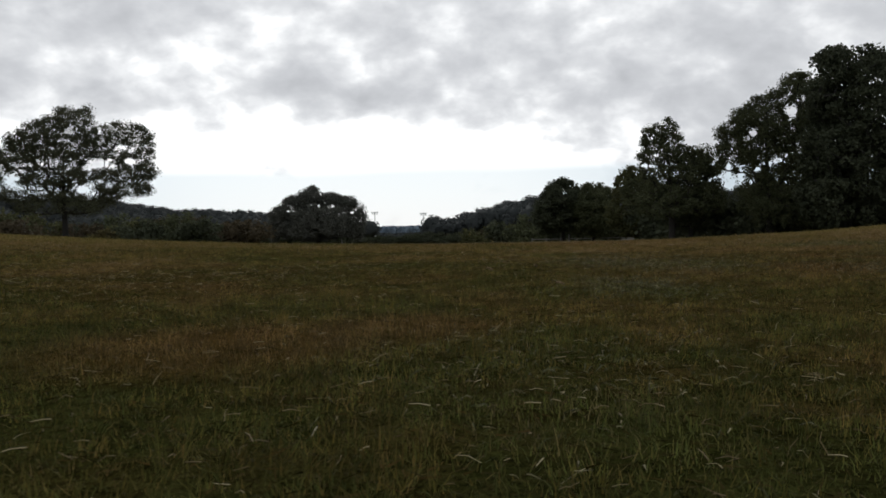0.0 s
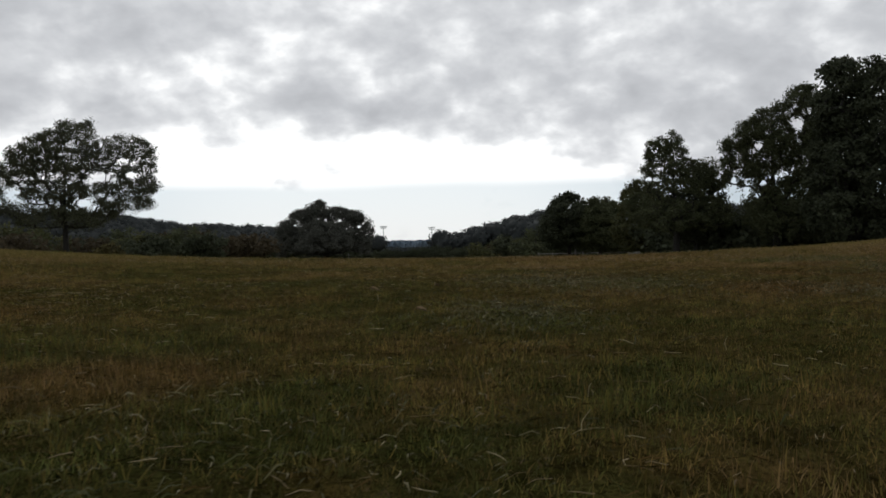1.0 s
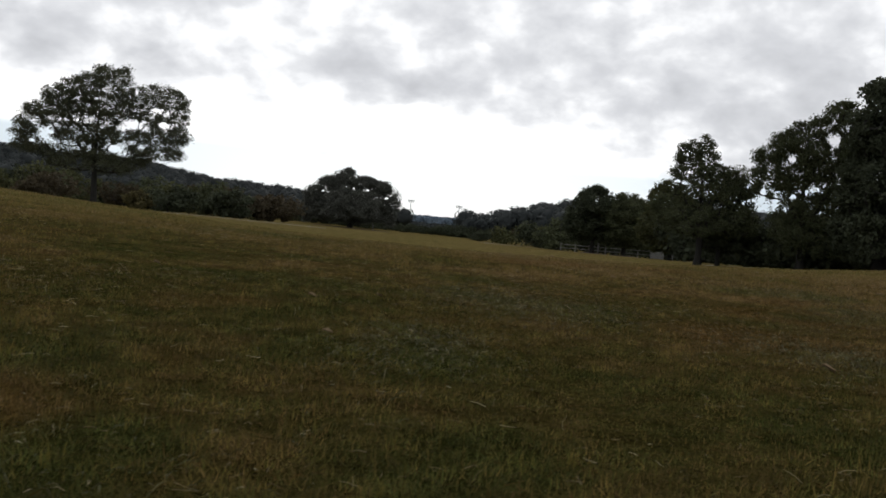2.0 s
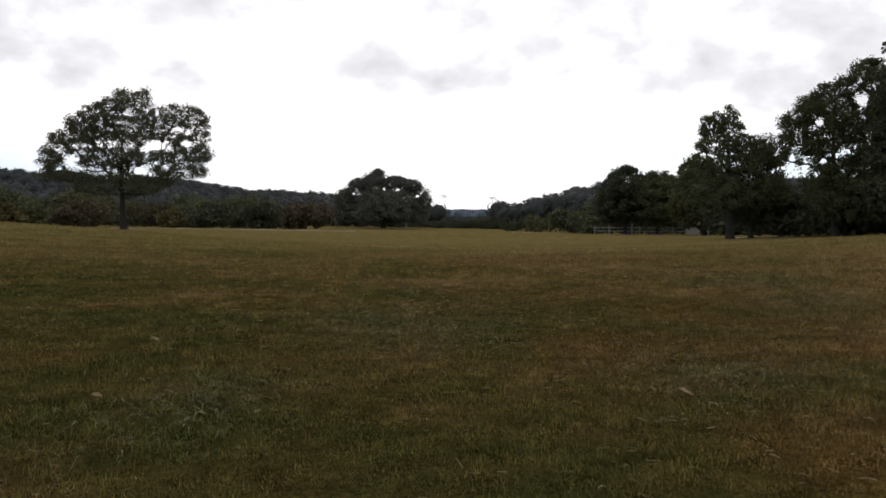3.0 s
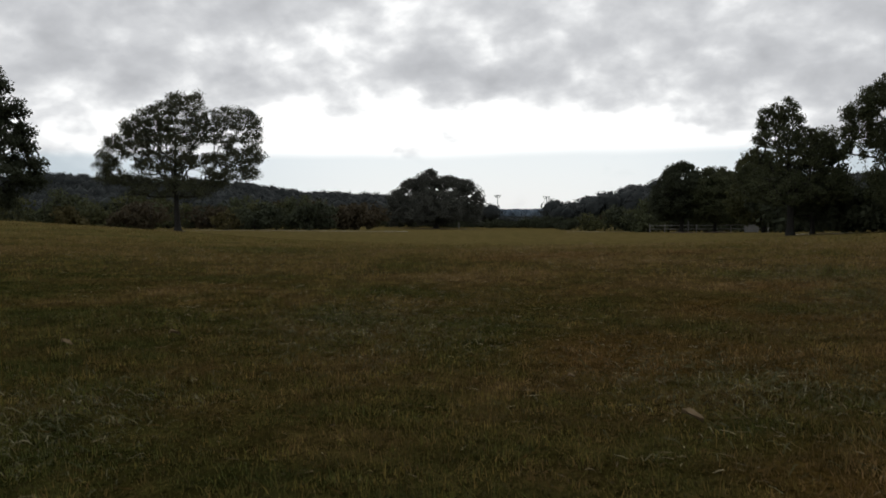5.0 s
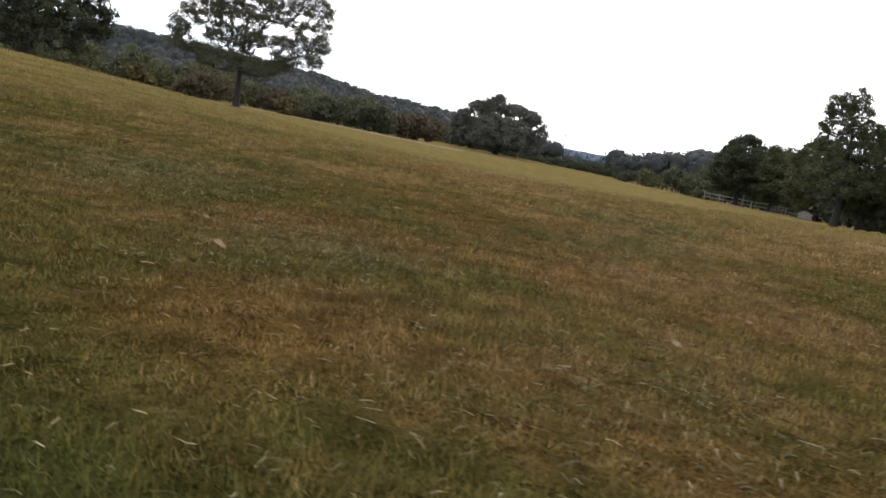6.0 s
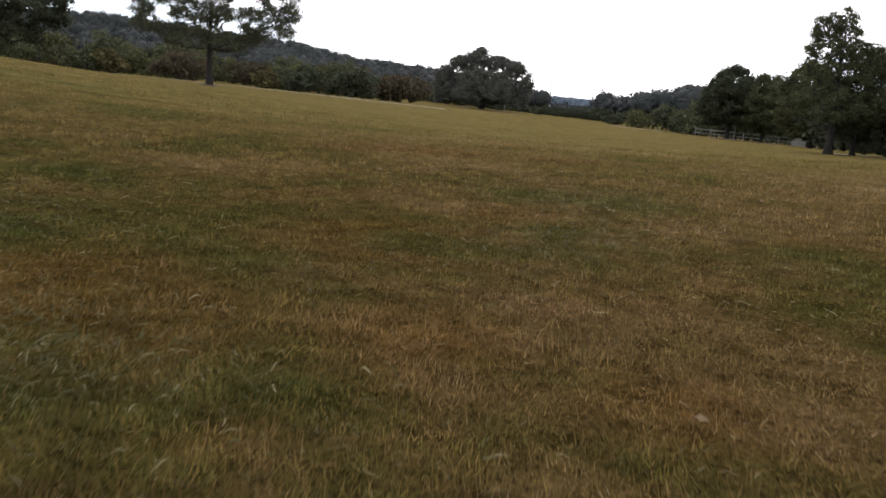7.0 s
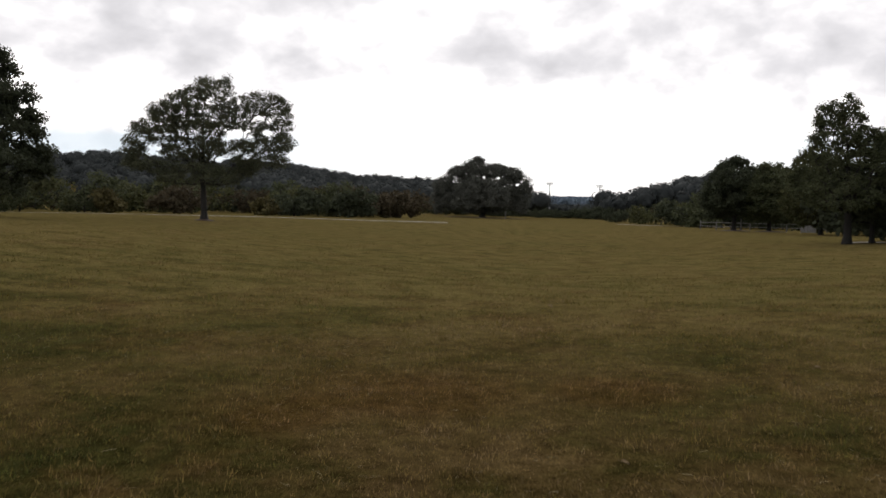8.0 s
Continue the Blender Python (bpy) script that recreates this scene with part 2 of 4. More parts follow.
def make_plain(name, base, rough, metal=0.0, grain=8.0, amount=0.25):
    m, k = material(name)
    pos = k.add("ShaderNodeTexCoord").outputs["Object"]
    n = k.noise(pos, grain, 5.0, 0.6)
    w = k.noise(pos, grain * 0.15, 3.0)
    low = tuple(c * (1 - amount) for c in base)
    col = k.mix(k.math("MULTIPLY", k.math("ADD", n, w), 0.5), low, base)
    surface(k, col, rough, n, 0.004, metal)
    return m


M_GROUND, M_BLADE, M_STRAW, M_THATCH, M_BARK = make_ground(), make_blade(), make_straw(), make_thatch(), make_bark()
M_CUT = make_cut()
LEAF_OAK = make_leaf("oak_foliage", (0.036, 0.041, 0.024), (0.062, 0.068, 0.038), (0.098, 0.096, 0.056))
LEAF_DARK = make_leaf("dark_foliage", (0.023, 0.028, 0.017), (0.042, 0.049, 0.029), (0.060, 0.067, 0.039), 0.25)
# lighter and greyer leaves: the haze before this far tree is in the colour
LEAF_DOME_VEIL = make_leaf("veiled_dome_foliage", (0.066, 0.069, 0.060), (0.084, 0.087, 0.074), (0.100, 0.103, 0.086))
LEAF_GREEN = make_leaf("green_foliage", (0.032, 0.038, 0.019), (0.057, 0.065, 0.032), (0.086, 0.090, 0.046))
LEAF_OLIVE = make_leaf("olive_foliage", (0.036, 0.040, 0.018), (0.060, 0.064, 0.027), (0.092, 0.088, 0.040))
LEAF_RUST = make_leaf("rust_foliage", (0.036, 0.031, 0.018), (0.054, 0.043, 0.026), (0.074, 0.059, 0.034))
LEAF_GOLD = make_leaf("yellowing_foliage", (0.048, 0.044, 0.019), (0.074, 0.064, 0.027), (0.104, 0.086, 0.036))
# blue-grey of the distance painted into the foliage of the hills and valley
LEAF_WOOD_HAZE = make_leaf("hazed_wood_foliage", (0.036, 0.041, 0.042), (0.040, 0.046, 0.046), (0.045, 0.051, 0.050), 0.3)
# pale blue leaves: aerial haze on the ridge is put into their colour
LEAF_FAR_HAZE = make_leaf("hazed_ridge_foliage", (0.085, 0.115, 0.15), (0.11, 0.145, 0.185), (0.13, 0.165, 0.20), 0.1)
# white paint darkened in colour to stand for the shade under the trees
M_WHITE = make_plain("weathered_white_in_shade", (0.17, 0.166, 0.158), 0.7, 0.0, 9.0, 0.35)
M_STEEL = make_plain("galvanised_steel", (0.28, 0.29, 0.30), 0.45, 0.7, 12.0, 0.2)
M_LAMP = make_plain("floodlight_housing", (0.30, 0.31, 0.32), 0.4, 0.4)
M_ROOF = make_plain("grey_roof", (0.05, 0.05, 0.055), 0.8, 0.0, 4.0, 0.3)
M_WALL = make_plain("pale_siding", (0.17, 0.17, 0.165), 0.7, 0.0, 3.0, 0.15)
M_PANE = make_plain("window_glass", (0.03, 0.035, 0.04), 0.1)
M_GRAVEL = make_plain("pale_track", (0.30, 0.28, 0.24), 0.95, 0.0, 3.0, 0.35)
M_FOOT_BED = make_plain("dark_brown_bed", (0.045, 0.026, 0.018), 0.95, 0.0, 6.0, 0.4)
M_DEADLEAF = make_plain("dry_leaf", (0.21, 0.15, 0.08), 0.7, 0.0, 40.0, 0.4)

# ------------------------------------------------------------------ the lie of the land
# (x, y, spread, height) of the swells of the field
SWELLS = [(-11.7, 22.1, 12.5, 1.07), (2.2, 24.9, 12.5, -1.47), (15.4, 19.7, 12.5, 1.65), (-27.5, 47.6, 27.5, 2.19),
          (-4.8, 54.8, 27.5, -3.11), (18.8, 51.7, 27.5, 1.6), (-57.4, 81.9, 50, -0.38), (-17.4, 98.5, 50, 1.53),
          (20.8, 97.8, 50, -1.59), (53, 84.8, 50, 1.14), (-54.4, 202.8, 105, 0.97), (36.5, 206.8, 105, -3.96)]
# hills: (bearing in degrees, rise in metres for each metre of distance at the crest)
LEFT_HILL = ([-180, -90, -60, -45, -36, -32, -27, -20, -17.5, -12, -8, -5, -3, 180], [0, 0.02, 0.036, 0.040, 0.038, 0.045, 0.041, 0.035, 0.026, 0.020, 0.014, 0.006, 0, 0])
RIGHT_HILL = ([-180, -4, -1, 1, 2.5, 5, 7, 11, 20, 40, 90, 180], [0, 0, 0, 0, 0.010, 0.025, 0.032, 0.033, 0.033, 0.028, 0.01, 0])
FAR_HILL = ([-180, -60, -20, -8, -2.4, 2, 10, 40, 90, 180], [0.004, 0.004, 0.003, 0.0015, 0.002, 0.001, 0.002, 0.004, 0.004, 0.004])


def smooth(v, a, b):
    u = np.clip((v - a) / (b - a), 0, 1)
    return u * u * (3 - 2 * u)


def land(x, y):
    """Height of the ground at x, y (numbers or arrays)."""
    x, y = np.asarray(x, float), np.asarray(y, float)
    z = (-0.0164 * x + 0.0087 * y) * np.exp(-(x * x + y * y) / 1200)
    for cx, cy, s, h in SWELLS:
        z = z + h * np.exp(-((x - cx) ** 2 + (y - cy) ** 2) / (2 * s * s))
    r, az = np.hypot(x, y), np.degrees(np.arctan2(x, y))
    z = z - 5.5 * smooth(r, 220, 420) * (1 - smooth(r, 900, 2000))
    z = z + np.interp(az, *LEFT_HILL) * 600 * smooth(r, 270, 610) * (1 - 0.6 * smooth(r, 700, 1100))
    z = z + np.interp(az, *RIGHT_HILL) * 355 * smooth(r, 190, 365) * (1 - 0.6 * smooth(r, 420, 800))
    z = z + np.interp(az, *FAR_HILL) * 2500 * smooth(r, 1200, 2500)
    return z


def mesh_from(name, verts, faces, mat, smooth_shade=False):
    me = bpy.data.meshes.new(name)
    verts = np.asarray(verts, np.float32)
    if isinstance(faces, np.ndarray):
        n, c = faces.shape
        me.vertices.add(len(verts))
        me.vertices.foreach_set("co", verts.ravel())
        me.loops.add(n * c)
        me.loops.foreach_set("vertex_index", faces.astype(np.int32).ravel())
        me.polygons.add(n)
        me.polygons.foreach_set("loop_start", np.arange(0, n * c, c, dtype=np.int32))
        me.update(calc_edges=True)
    else:
        me.from_pydata(verts.tolist(), [], faces)
        me.update()
    if smooth_shade:
        me.polygons.foreach_set("use_smooth", np.ones(len(me.polygons), bool))
    me.materials.append(mat)
    return me


def build_ground():
    radii = np.concatenate([[0.0], np.geomspace(0.6, 4600, 190)])
    turns = np.radians(np.concatenate([np.arange(-60, 60, 0.75), np.arange(60, 300, 6.0)]))
    n = len(turns)
    a, r = np.meshgrid(turns, radii[1:])
    x, y = r * np.sin(a), r * np.cos(a)
    z = land(x, y)
    verts = np.concatenate([[[0, 0, float(land(0, 0))]], np.stack([x, y, z], -1).reshape(-1, 3)])
    faces = []
    for j in range(n):
        faces.append((0, 1 + (j + 1) % n, 1 + j))
    for i in range(len(radii) - 2):
        for j in range(n):
            p, q = 1 + i * n + j, 1 + i * n + (j + 1) % n
            faces.append((p, q, q + n, p + n))
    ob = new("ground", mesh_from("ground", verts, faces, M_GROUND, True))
    return tagged(ob, "rolling mown meadow of green and dry brown turf", "ground", kind="structure")


build_ground()


def build_track(label, a0, a1, r0, wide):
    """A pale gravel strip that follows the far edge of the field, a little proud of the turf."""
    turns = np.radians(np.linspace(a0, a1, 60))
    verts, faces = [], []
    for i, a in enumerate(turns):
        wob = 1.2 * math.sin(i * 0.35)
        for r in (r0 + wob, r0 + wob + wide):
            x, y = r * math.sin(a), r * math.cos(a)
            verts.append((x, y, float(land(x, y)) + 0.03))
    for i in range(len(turns) - 1):
        faces.append((2 * i, 2 * i + 2, 2 * i + 3, 2 * i + 1))
    tagged(new("path", mesh_from("path", verts, faces, M_GRAVEL)), label, "path", kind="structure")


build_track("pale gravel path along the far edge of the meadow", -44, -9, 112, 2.6)
build_track("pale gravel path beside the fence", 1, 7.5, 172, 3.5)
build_track("pale gravel path behind the tall trees", 14.5, 27, 67, 3.0)

# ------------------------------------------------------------------ trees


def part(name, me, parent, label=""):
    ob = new(name, me)
    ob.parent = parent
    return tagged(ob, label)


def tubes(paths, sides=7):
    """Tapered tubes along polylines of (point, radius), as verts and faces."""
    verts, faces = [], []
    for pts in paths:
        base = len(verts)
        for i, (p, r) in enumerate(pts):
            q0 = np.array(pts[max(i - 1, 0)][0])
            q1 = np.array(pts[min(i + 1, len(pts) - 1)][0])
            d = q1 - q0
            d = d / (np.linalg.norm(d) + 1e-9)
            u = np.cross(d, (0.3, 0.9, 0.2))
            u /= np.linalg.norm(u) + 1e-9
            v = np.cross(d, u)
            for s in range(sides):
                an = 2 * math.pi * s / sides
                verts.append(np.array(p) + r * (math.cos(an) * u + math.sin(an) * v))
        for i in range(len(pts) - 1):
            for s in range(sides):
                a, b = base + i * sides + s, base + i * sides + (s + 1) % sides
                faces.append((a, b, b + sides, a + sides))
        faces.append(tuple(base + (len(pts) - 1) * sides + s for s in range(sides)))
    return verts, faces


def leaf_cards(centres, size, rng, droop=0.0, facing=None):
    """One folded four-cornered leaf spray at each centre, as verts and faces."""
    n = len(centres)
    d = rng.normal(size=(n, 3))
    d[:, 2] -= droop
    if facing is not None:
        d -= (d * facing).sum(1)[:, None] * facing * 0.9
    d /= np.linalg.norm(d, axis=1)[:, None] + 1e-9
    e = rng.normal(size=(n, 3))
    if facing is not None:
        e = np.cross(facing + 0.22 * e, d)
    e -= (e * d).sum(1)[:, None] * d
    e /= np.linalg.norm(e, axis=1)[:, None] + 1e-9
    f = np.cross(d, e)
    s = size * rng.uniform(0.6, 1.35, n)[:, None]
    w = s * rng.uniform(0.28, 0.48, n)[:, None]
    c = np.asarray(centres)
    v = np.stack([c - d * s * 0.5, c + e * w + f * w * 0.25, c + d * s * 0.5, c - e * w + f * w * 0.25], 1).reshape(-1, 3)
    return v, np.arange(4 * n).reshape(n, 4)


def crown_points(lobes, clumps, rng):
    """Clump centres inside the lobes (x, y, z, rx, ry, rz), spread evenly over the crown's outline."""
    lobes = np.array(lobes, float)
    x = rng.uniform((lobes[:, 0] - lobes[:, 3]).min(), (lobes[:, 0] + lobes[:, 3]).max(), clumps * 8)
    z = rng.uniform((lobes[:, 2] - lobes[:, 5]).min(), (lobes[:, 2] + lobes[:, 5]).max(), clumps * 8)
    near = 1 - ((x[:, None] - lobes[:, 0]) / lobes[:, 3]) ** 2 - ((z[:, None] - lobes[:, 2]) / lobes[:, 5]) ** 2
    lob = (rng.random(near.shape) * (near > 0)).argmax(1)
    inside = near[np.arange(len(x)), lob]
    y = lobes[lob, 1] + lobes[lob, 4] * np.sqrt(np.maximum(inside, 0)) * rng.uniform(-1, 1, len(x))
    return np.stack([x, y, z], 1)[inside > 0][:clumps]


def grow(name, lobes, seed, leaf, height, fork, girth=0.35, clumps=150, leaves=24000, size=0.22, spread=0.62, fill=1.15, droop=0.0, lean=0.0, strands=0, twig=0.022, bushy=False, gaps=()):
    """A tree under an Empty at its foot: trunk, limbs that reach every clump of the crown, and the crown's leaves."""
    rng = np.random.default_rng(seed)
    root = new(name)
    lobes = [(*o[:3], *(fill * q for q in o[3:])) for o in lobes]
    pts = crown_points(lobes, clumps, rng)
    # openings right through the crown (x, z, half width, half height), where the sky shows
    def clear(p):
        keep = np.ones(len(p), bool)
        for gx, gz, gw, gh in gaps:
            keep &= ((p[:, 0] - gx) / gw) ** 2 + ((p[:, 2] - gz) / gh) ** 2 > rng.uniform(0.4, 1.2, len(p))
        return p[keep]
    pts = clear(pts[pts[:, 2] > fork * 0.55])
    # trunk with a flared foot
    top = height * 0.72
    trunk = []
    for i in range(11):
        u = i / 10
        flare = 1 + 0.55 * max(0, 0.1 - u) / 0.1
        trunk.append(((lean * u * height + 0.10 * math.sin(3.1 * u + seed), 0.10 * math.sin(4.3 * u + 2 * seed), -0.15 + u * (top + 0.15)), girth * flare * (1 - 0.82 * u) + 0.02))
    v, f = tubes([trunk], 10)
    part("trunk", mesh_from("trunk", v, f, M_BARK, True), root)
    # limbs: every clump joins the nearest point that is already reached, seen from the fork
    nodes = [np.array(p) for p, r in trunk if p[2] > fork]
    parent = [-1] * len(nodes)
    order = np.argsort([np.linalg.norm(p - nodes[0]) for p in pts])
    for i in order:
        p = pts[i]
        arr = np.array(nodes)
        cost = np.linalg.norm(arr - p, axis=1) + 0.35 * np.linalg.norm(arr - nodes[0], axis=1) + 0.8 * np.maximum(0, arr[:, 2] - p[2])
        j = int(cost.argmin())
        midp = (arr[j] + p) / 2 + rng.normal(0, 0.10, 3) * np.linalg.norm(arr[j] - p) + np.array([0, 0, 0.06 * np.linalg.norm(arr[j] - p)])
        nodes.append(midp)
        parent.append(j)
        nodes.append(p)
        parent.append(len(nodes) - 2)
    load = [0.0] * len(nodes)
    kids = set(parent)
    for i in range(len(nodes)):
        if i not in kids:
            k = i
            while k >= 0:
                load[k] += 1
                k = parent[k]
    # every limb that leaves the trunk is one part, with all its boughs
    limbs = {}
    for i in range(len(nodes)):
        if parent[i] >= 0:
            j = parent[i]
            r1 = twig * load[i] ** 0.5 + 0.008
            r0 = min(twig * load[j] ** 0.5, girth * 0.55) + 0.008 if parent[j] >= 0 else min(r1 * 1.2, girth * 0.55)
            k = i
            while parent[parent[k]] >= 0:
                k = parent[k]
            limbs.setdefault(0 if bushy else k, []).append([(nodes[j], r0), (nodes[i], min(r1, r0))])
    for piece in limbs.values():
        v, f = tubes(piece, 3 if bushy else 5)
        ob = part("stem" if bushy else "limb", mesh_from("limb", v, f, M_BARK), root)
        if bushy:
            tagged(ob, kind="stuff")
    # leaves round the clumps and along the last stretch of each limb
    which = rng.integers(0, len(pts), leaves)
    loose = spread * rng.uniform(0.55, 1.25, len(pts))
    off = rng.normal(size=(leaves, 3))
    far = np.linalg.norm(off, axis=1) + 1e-9
    off *= (np.minimum(far, 2.2) * 0.52 / far)[:, None]
    c = pts[which] + off * loose[which][:, None] * np.array([1.15, 1.15, 0.8])
    c = clear(c[c[:, 2] > 0.25])
    vs, fs = leaf_cards(c, size, rng, droop)
    if strands:
        # hanging shoots below the outer clumps
        cc = []
        for i in rng.integers(0, len(pts), strands):
            p = pts[i] + rng.normal(size=3) * spread * 0.5
            ln = rng.uniform(0.5, 1.5)
            t = rng.uniform(0, 1, 26)
            q = p + np.outer(t, [0, 0, -ln]) + rng.normal(size=(26, 3)) * 0.08
            cc.append(q[q[:, 2] > 0.6])
        v2, f2 = leaf_cards(clear(np.concatenate(cc)), size * 0.9, rng, 1.5)
        fs = np.concatenate([fs, f2 + len(vs)])
        vs = np.concatenate([vs, v2])
    tagged(part("crown", mesh_from("crown", vs, fs, leaf), root), kind="stuff")
    return root


def stand(ob, x, y, turn=None, scale=1.0, sink=0.05):
    """Puts a thing on the ground, with its own x across the line of sight from the origin."""
    az = math.degrees(math.atan2(x, y))
    ob.matrix_basis = pose(x, y, float(land(x, y)) - sink, 0, 0, -az if turn is None else turn) @ Matrix.Scale(scale, 4)
    return ob


def deep(lobes, extra=0.85):
    """Flat outlines (x, z, rx, rz) to lobes with depth, with some set before and behind."""
    out = []
    for x, z, rx, rz in lobes:
        ry = max(rx * extra, rz * 0.9)
        out.append((x, 0, z, rx, ry, rz))
        if rx > 0.9:
            out.append((x * 0.82, ry * 0.9, z * 0.98, rx * 0.75, ry * 0.6, rz * 0.8))
            out.append((x * 0.82, -ry * 0.9, z * 0.98, rx * 0.75, ry * 0.6, rz * 0.8))
    return out


oak = grow("broadleaf_tree", deep([(0.5, 10.2, 1.7, 1.6), (1.8, 11.3, 0.4, 0.6), (2.4, 9.6, 0.8, 0.9), (-1.1, 9.8, 1.1, 1.2), (-2.6, 9.2, 1.0, 1.1), (-3.6, 8.6, 0.8, 0.9), (-4.7, 7.3, 1.0, 1.0), (-2.8, 7.6, 1.5, 1.1), (-5.6, 6.0, 0.9, 0.9),
           (-4.9, 4.7, 1.4, 0.6), (0.6, 8.2, 1.7, 1.3), (-1.0, 7.6, 1.5, 1.2), (2.2, 8.8, 1.0, 0.9), (0.0, 6.2, 1.7, 1.1), (-2.2, 5.9, 1.2, 1.0), (2.9, 6.1, 1.3, 0.6), (3.2, 8.6, 0.8, 0.7),
           (4.2, 9.7, 1.1, 0.95), (5.6, 9.6, 1.1, 1.0), (6.5, 9.0, 0.6, 1.0), (6.3, 7.9, 0.8, 0.7), (6.2, 6.6, 1.0, 0.8), (4.6, 6.4, 1.2, 0.8), (4.2, 7.8, 1.3, 0.6), (5.6, 5.0, 1.1, 0.7), (3.6, 5.0, 1.4, 0.5),
           (2.6, 4.2, 1.6, 0.4), (-0.6, 4.3, 2.4, 0.7), (-3.0, 4.4, 1.6, 0.6), (-0.2, 3.5, 3.6, 0.5)], 0.75), 3, LEAF_OAK, 11.4, 2.6, 0.27, 1500, 112000, 0.105, 0.42, 1.0, twig=0.009,
           gaps=[(3.0, 7.3, 0.65, 0.28), (5.1, 7.4, 0.45, 0.24), (1.3, 5.0, 0.4, 0.35), (2.3, 4.7, 0.35, 0.22), (-3.7, 5.9, 0.5, 0.2), (2.8, 9.9, 0.2, 0.35), (-1.7, 7.1, 0.25, 0.2), (-4.9, 5.1, 0.25, 0.2), (-0.9, 8.4, 0.2, 0.18), (4.6, 8.6, 0.25, 0.18)])
tagged(stand(oak, -32.05, 75.5, scale=1.035), "tall spreading oak with open crown on the meadow", "tree")

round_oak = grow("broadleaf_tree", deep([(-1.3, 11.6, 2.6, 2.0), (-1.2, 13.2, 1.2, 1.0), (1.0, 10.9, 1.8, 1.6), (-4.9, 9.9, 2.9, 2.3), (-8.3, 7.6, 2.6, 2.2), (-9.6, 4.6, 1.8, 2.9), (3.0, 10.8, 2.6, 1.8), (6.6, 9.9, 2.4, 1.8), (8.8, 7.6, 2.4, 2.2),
                 (9.4, 4.6, 1.7, 2.8), (0.0, 6.6, 8.0, 4.0), (0.0, 4.2, 8.8, 2.4)]), 8, LEAF_DOME_VEIL, 14.0, 1.6, 0.75, 1250, 84000, 0.30, 0.85, 1.0, twig=0.025,
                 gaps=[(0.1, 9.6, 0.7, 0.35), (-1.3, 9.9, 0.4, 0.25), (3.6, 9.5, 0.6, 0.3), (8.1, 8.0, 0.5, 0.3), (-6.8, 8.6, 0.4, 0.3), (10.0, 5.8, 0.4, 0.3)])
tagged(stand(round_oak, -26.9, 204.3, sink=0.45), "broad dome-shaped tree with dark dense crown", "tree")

tree_a = grow("broadleaf_tree", deep([(-0.15, 5.7, 2.6, 3.1), (0.1, 8.4, 1.2, 1.1), (-2.2, 4.4, 1.6, 2.3), (1.7, 4.6, 1.6, 1.9), (0, 3.0, 2.6, 0.7)]), 12, LEAF_DARK, 9.2, 1.3, 0.3, 480, 36000, 0.24, 0.6, 1.15)
tagged(stand(tree_a, 17.2, 119.2, scale=0.955), "dark rounded tree at the edge of the meadow", "tree", "trees before the white fence")
tree_b = grow("broadleaf_tree", deep([(0, 5.0, 2.9, 3.2), (-1.8, 3.5, 1.6, 1.8), (1.9, 3.6, 1.8, 1.9), (0.5, 7.0, 1.7, 1.5), (0, 2.9, 2.7, 0.7)]), 17, LEAF_GREEN, 8.8, 1.3, 0.28, 480, 36000, 0.24, 0.6, 1.15)
tagged(stand(tree_b, 21.2, 117.6, scale=0.94), "green rounded tree at the edge of the meadow", "tree", "trees before the white fence")
tree_c = grow("broadleaf_tree", deep([(0, 5.3, 2.7, 2.7), (-0.9, 7.9, 1.6, 1.3), (0.8, 3.0, 2.8, 1.7), (-1.8, 3.6, 1.6, 2.0)]), 21, LEAF_OLIVE, 8.9, 1.3, 0.24, 340, 24000, 0.24, 0.48, 1.22)
tagged(stand(tree_c, 22.5, 97.6, scale=0.92), "olive-green bushy tree before the white fence", "tree", "trees before the white fence")

spire = grow("broadleaf_tree", deep([(-0.2, 8.3, 0.75, 0.75), (-1.2, 7.7, 0.7, 0.7), (0.4, 7.6, 0.45, 0.6), (-0.6, 6.8, 1.3, 0.9), (-1.4, 6.2, 0.8, 0.7), (0.7, 6.2, 1.1, 0.9), (2.1, 6.3, 0.9, 0.75), (2.8, 5.6, 0.65, 0.7),
             (-0.3, 5.4, 1.6, 0.7), (1.5, 5.1, 1.7, 0.6), (-1.9, 4.4, 1.2, 0.5), (-2.6, 4.1, 0.75, 0.6), (0.0, 3.2, 3.0, 1.1), (2.2, 3.2, 1.7, 1.1), (3.4, 5.5, 0.22, 0.4)], 0.7), 26, LEAF_GREEN, 9.0, 1.7, 0.25, 620, 42000, 0.115, 0.36, 1.0, twig=0.012,
             gaps=[(-1.7, 5.7, 0.35, 0.25), (1.5, 7.2, 0.35, 0.25), (-0.2, 4.5, 0.22, 0.18), (1.0, 4.5, 0.2, 0.25), (2.6, 4.6, 0.3, 0.2), (-0.9, 6.5, 0.22, 0.15)])
tagged(stand(spire, 16.4, 63.6, scale=1.02), "tall irregular tree with a pointed leafy top", "tree")
spire_mate = grow("broadleaf_tree", deep([(0, 4.2, 2.0, 2.2), (0.4, 6.2, 1.4, 1.4), (0, 2.4, 2.2, 1.1)]), 29, LEAF_DARK, 7.6, 1.5, 0.2, 110, 18000, 0.22, 0.6, 1.2)
tagged(stand(spire_mate, 18.4, 65.1, scale=0.84), "slim dark tree close behind a taller one", "tree")

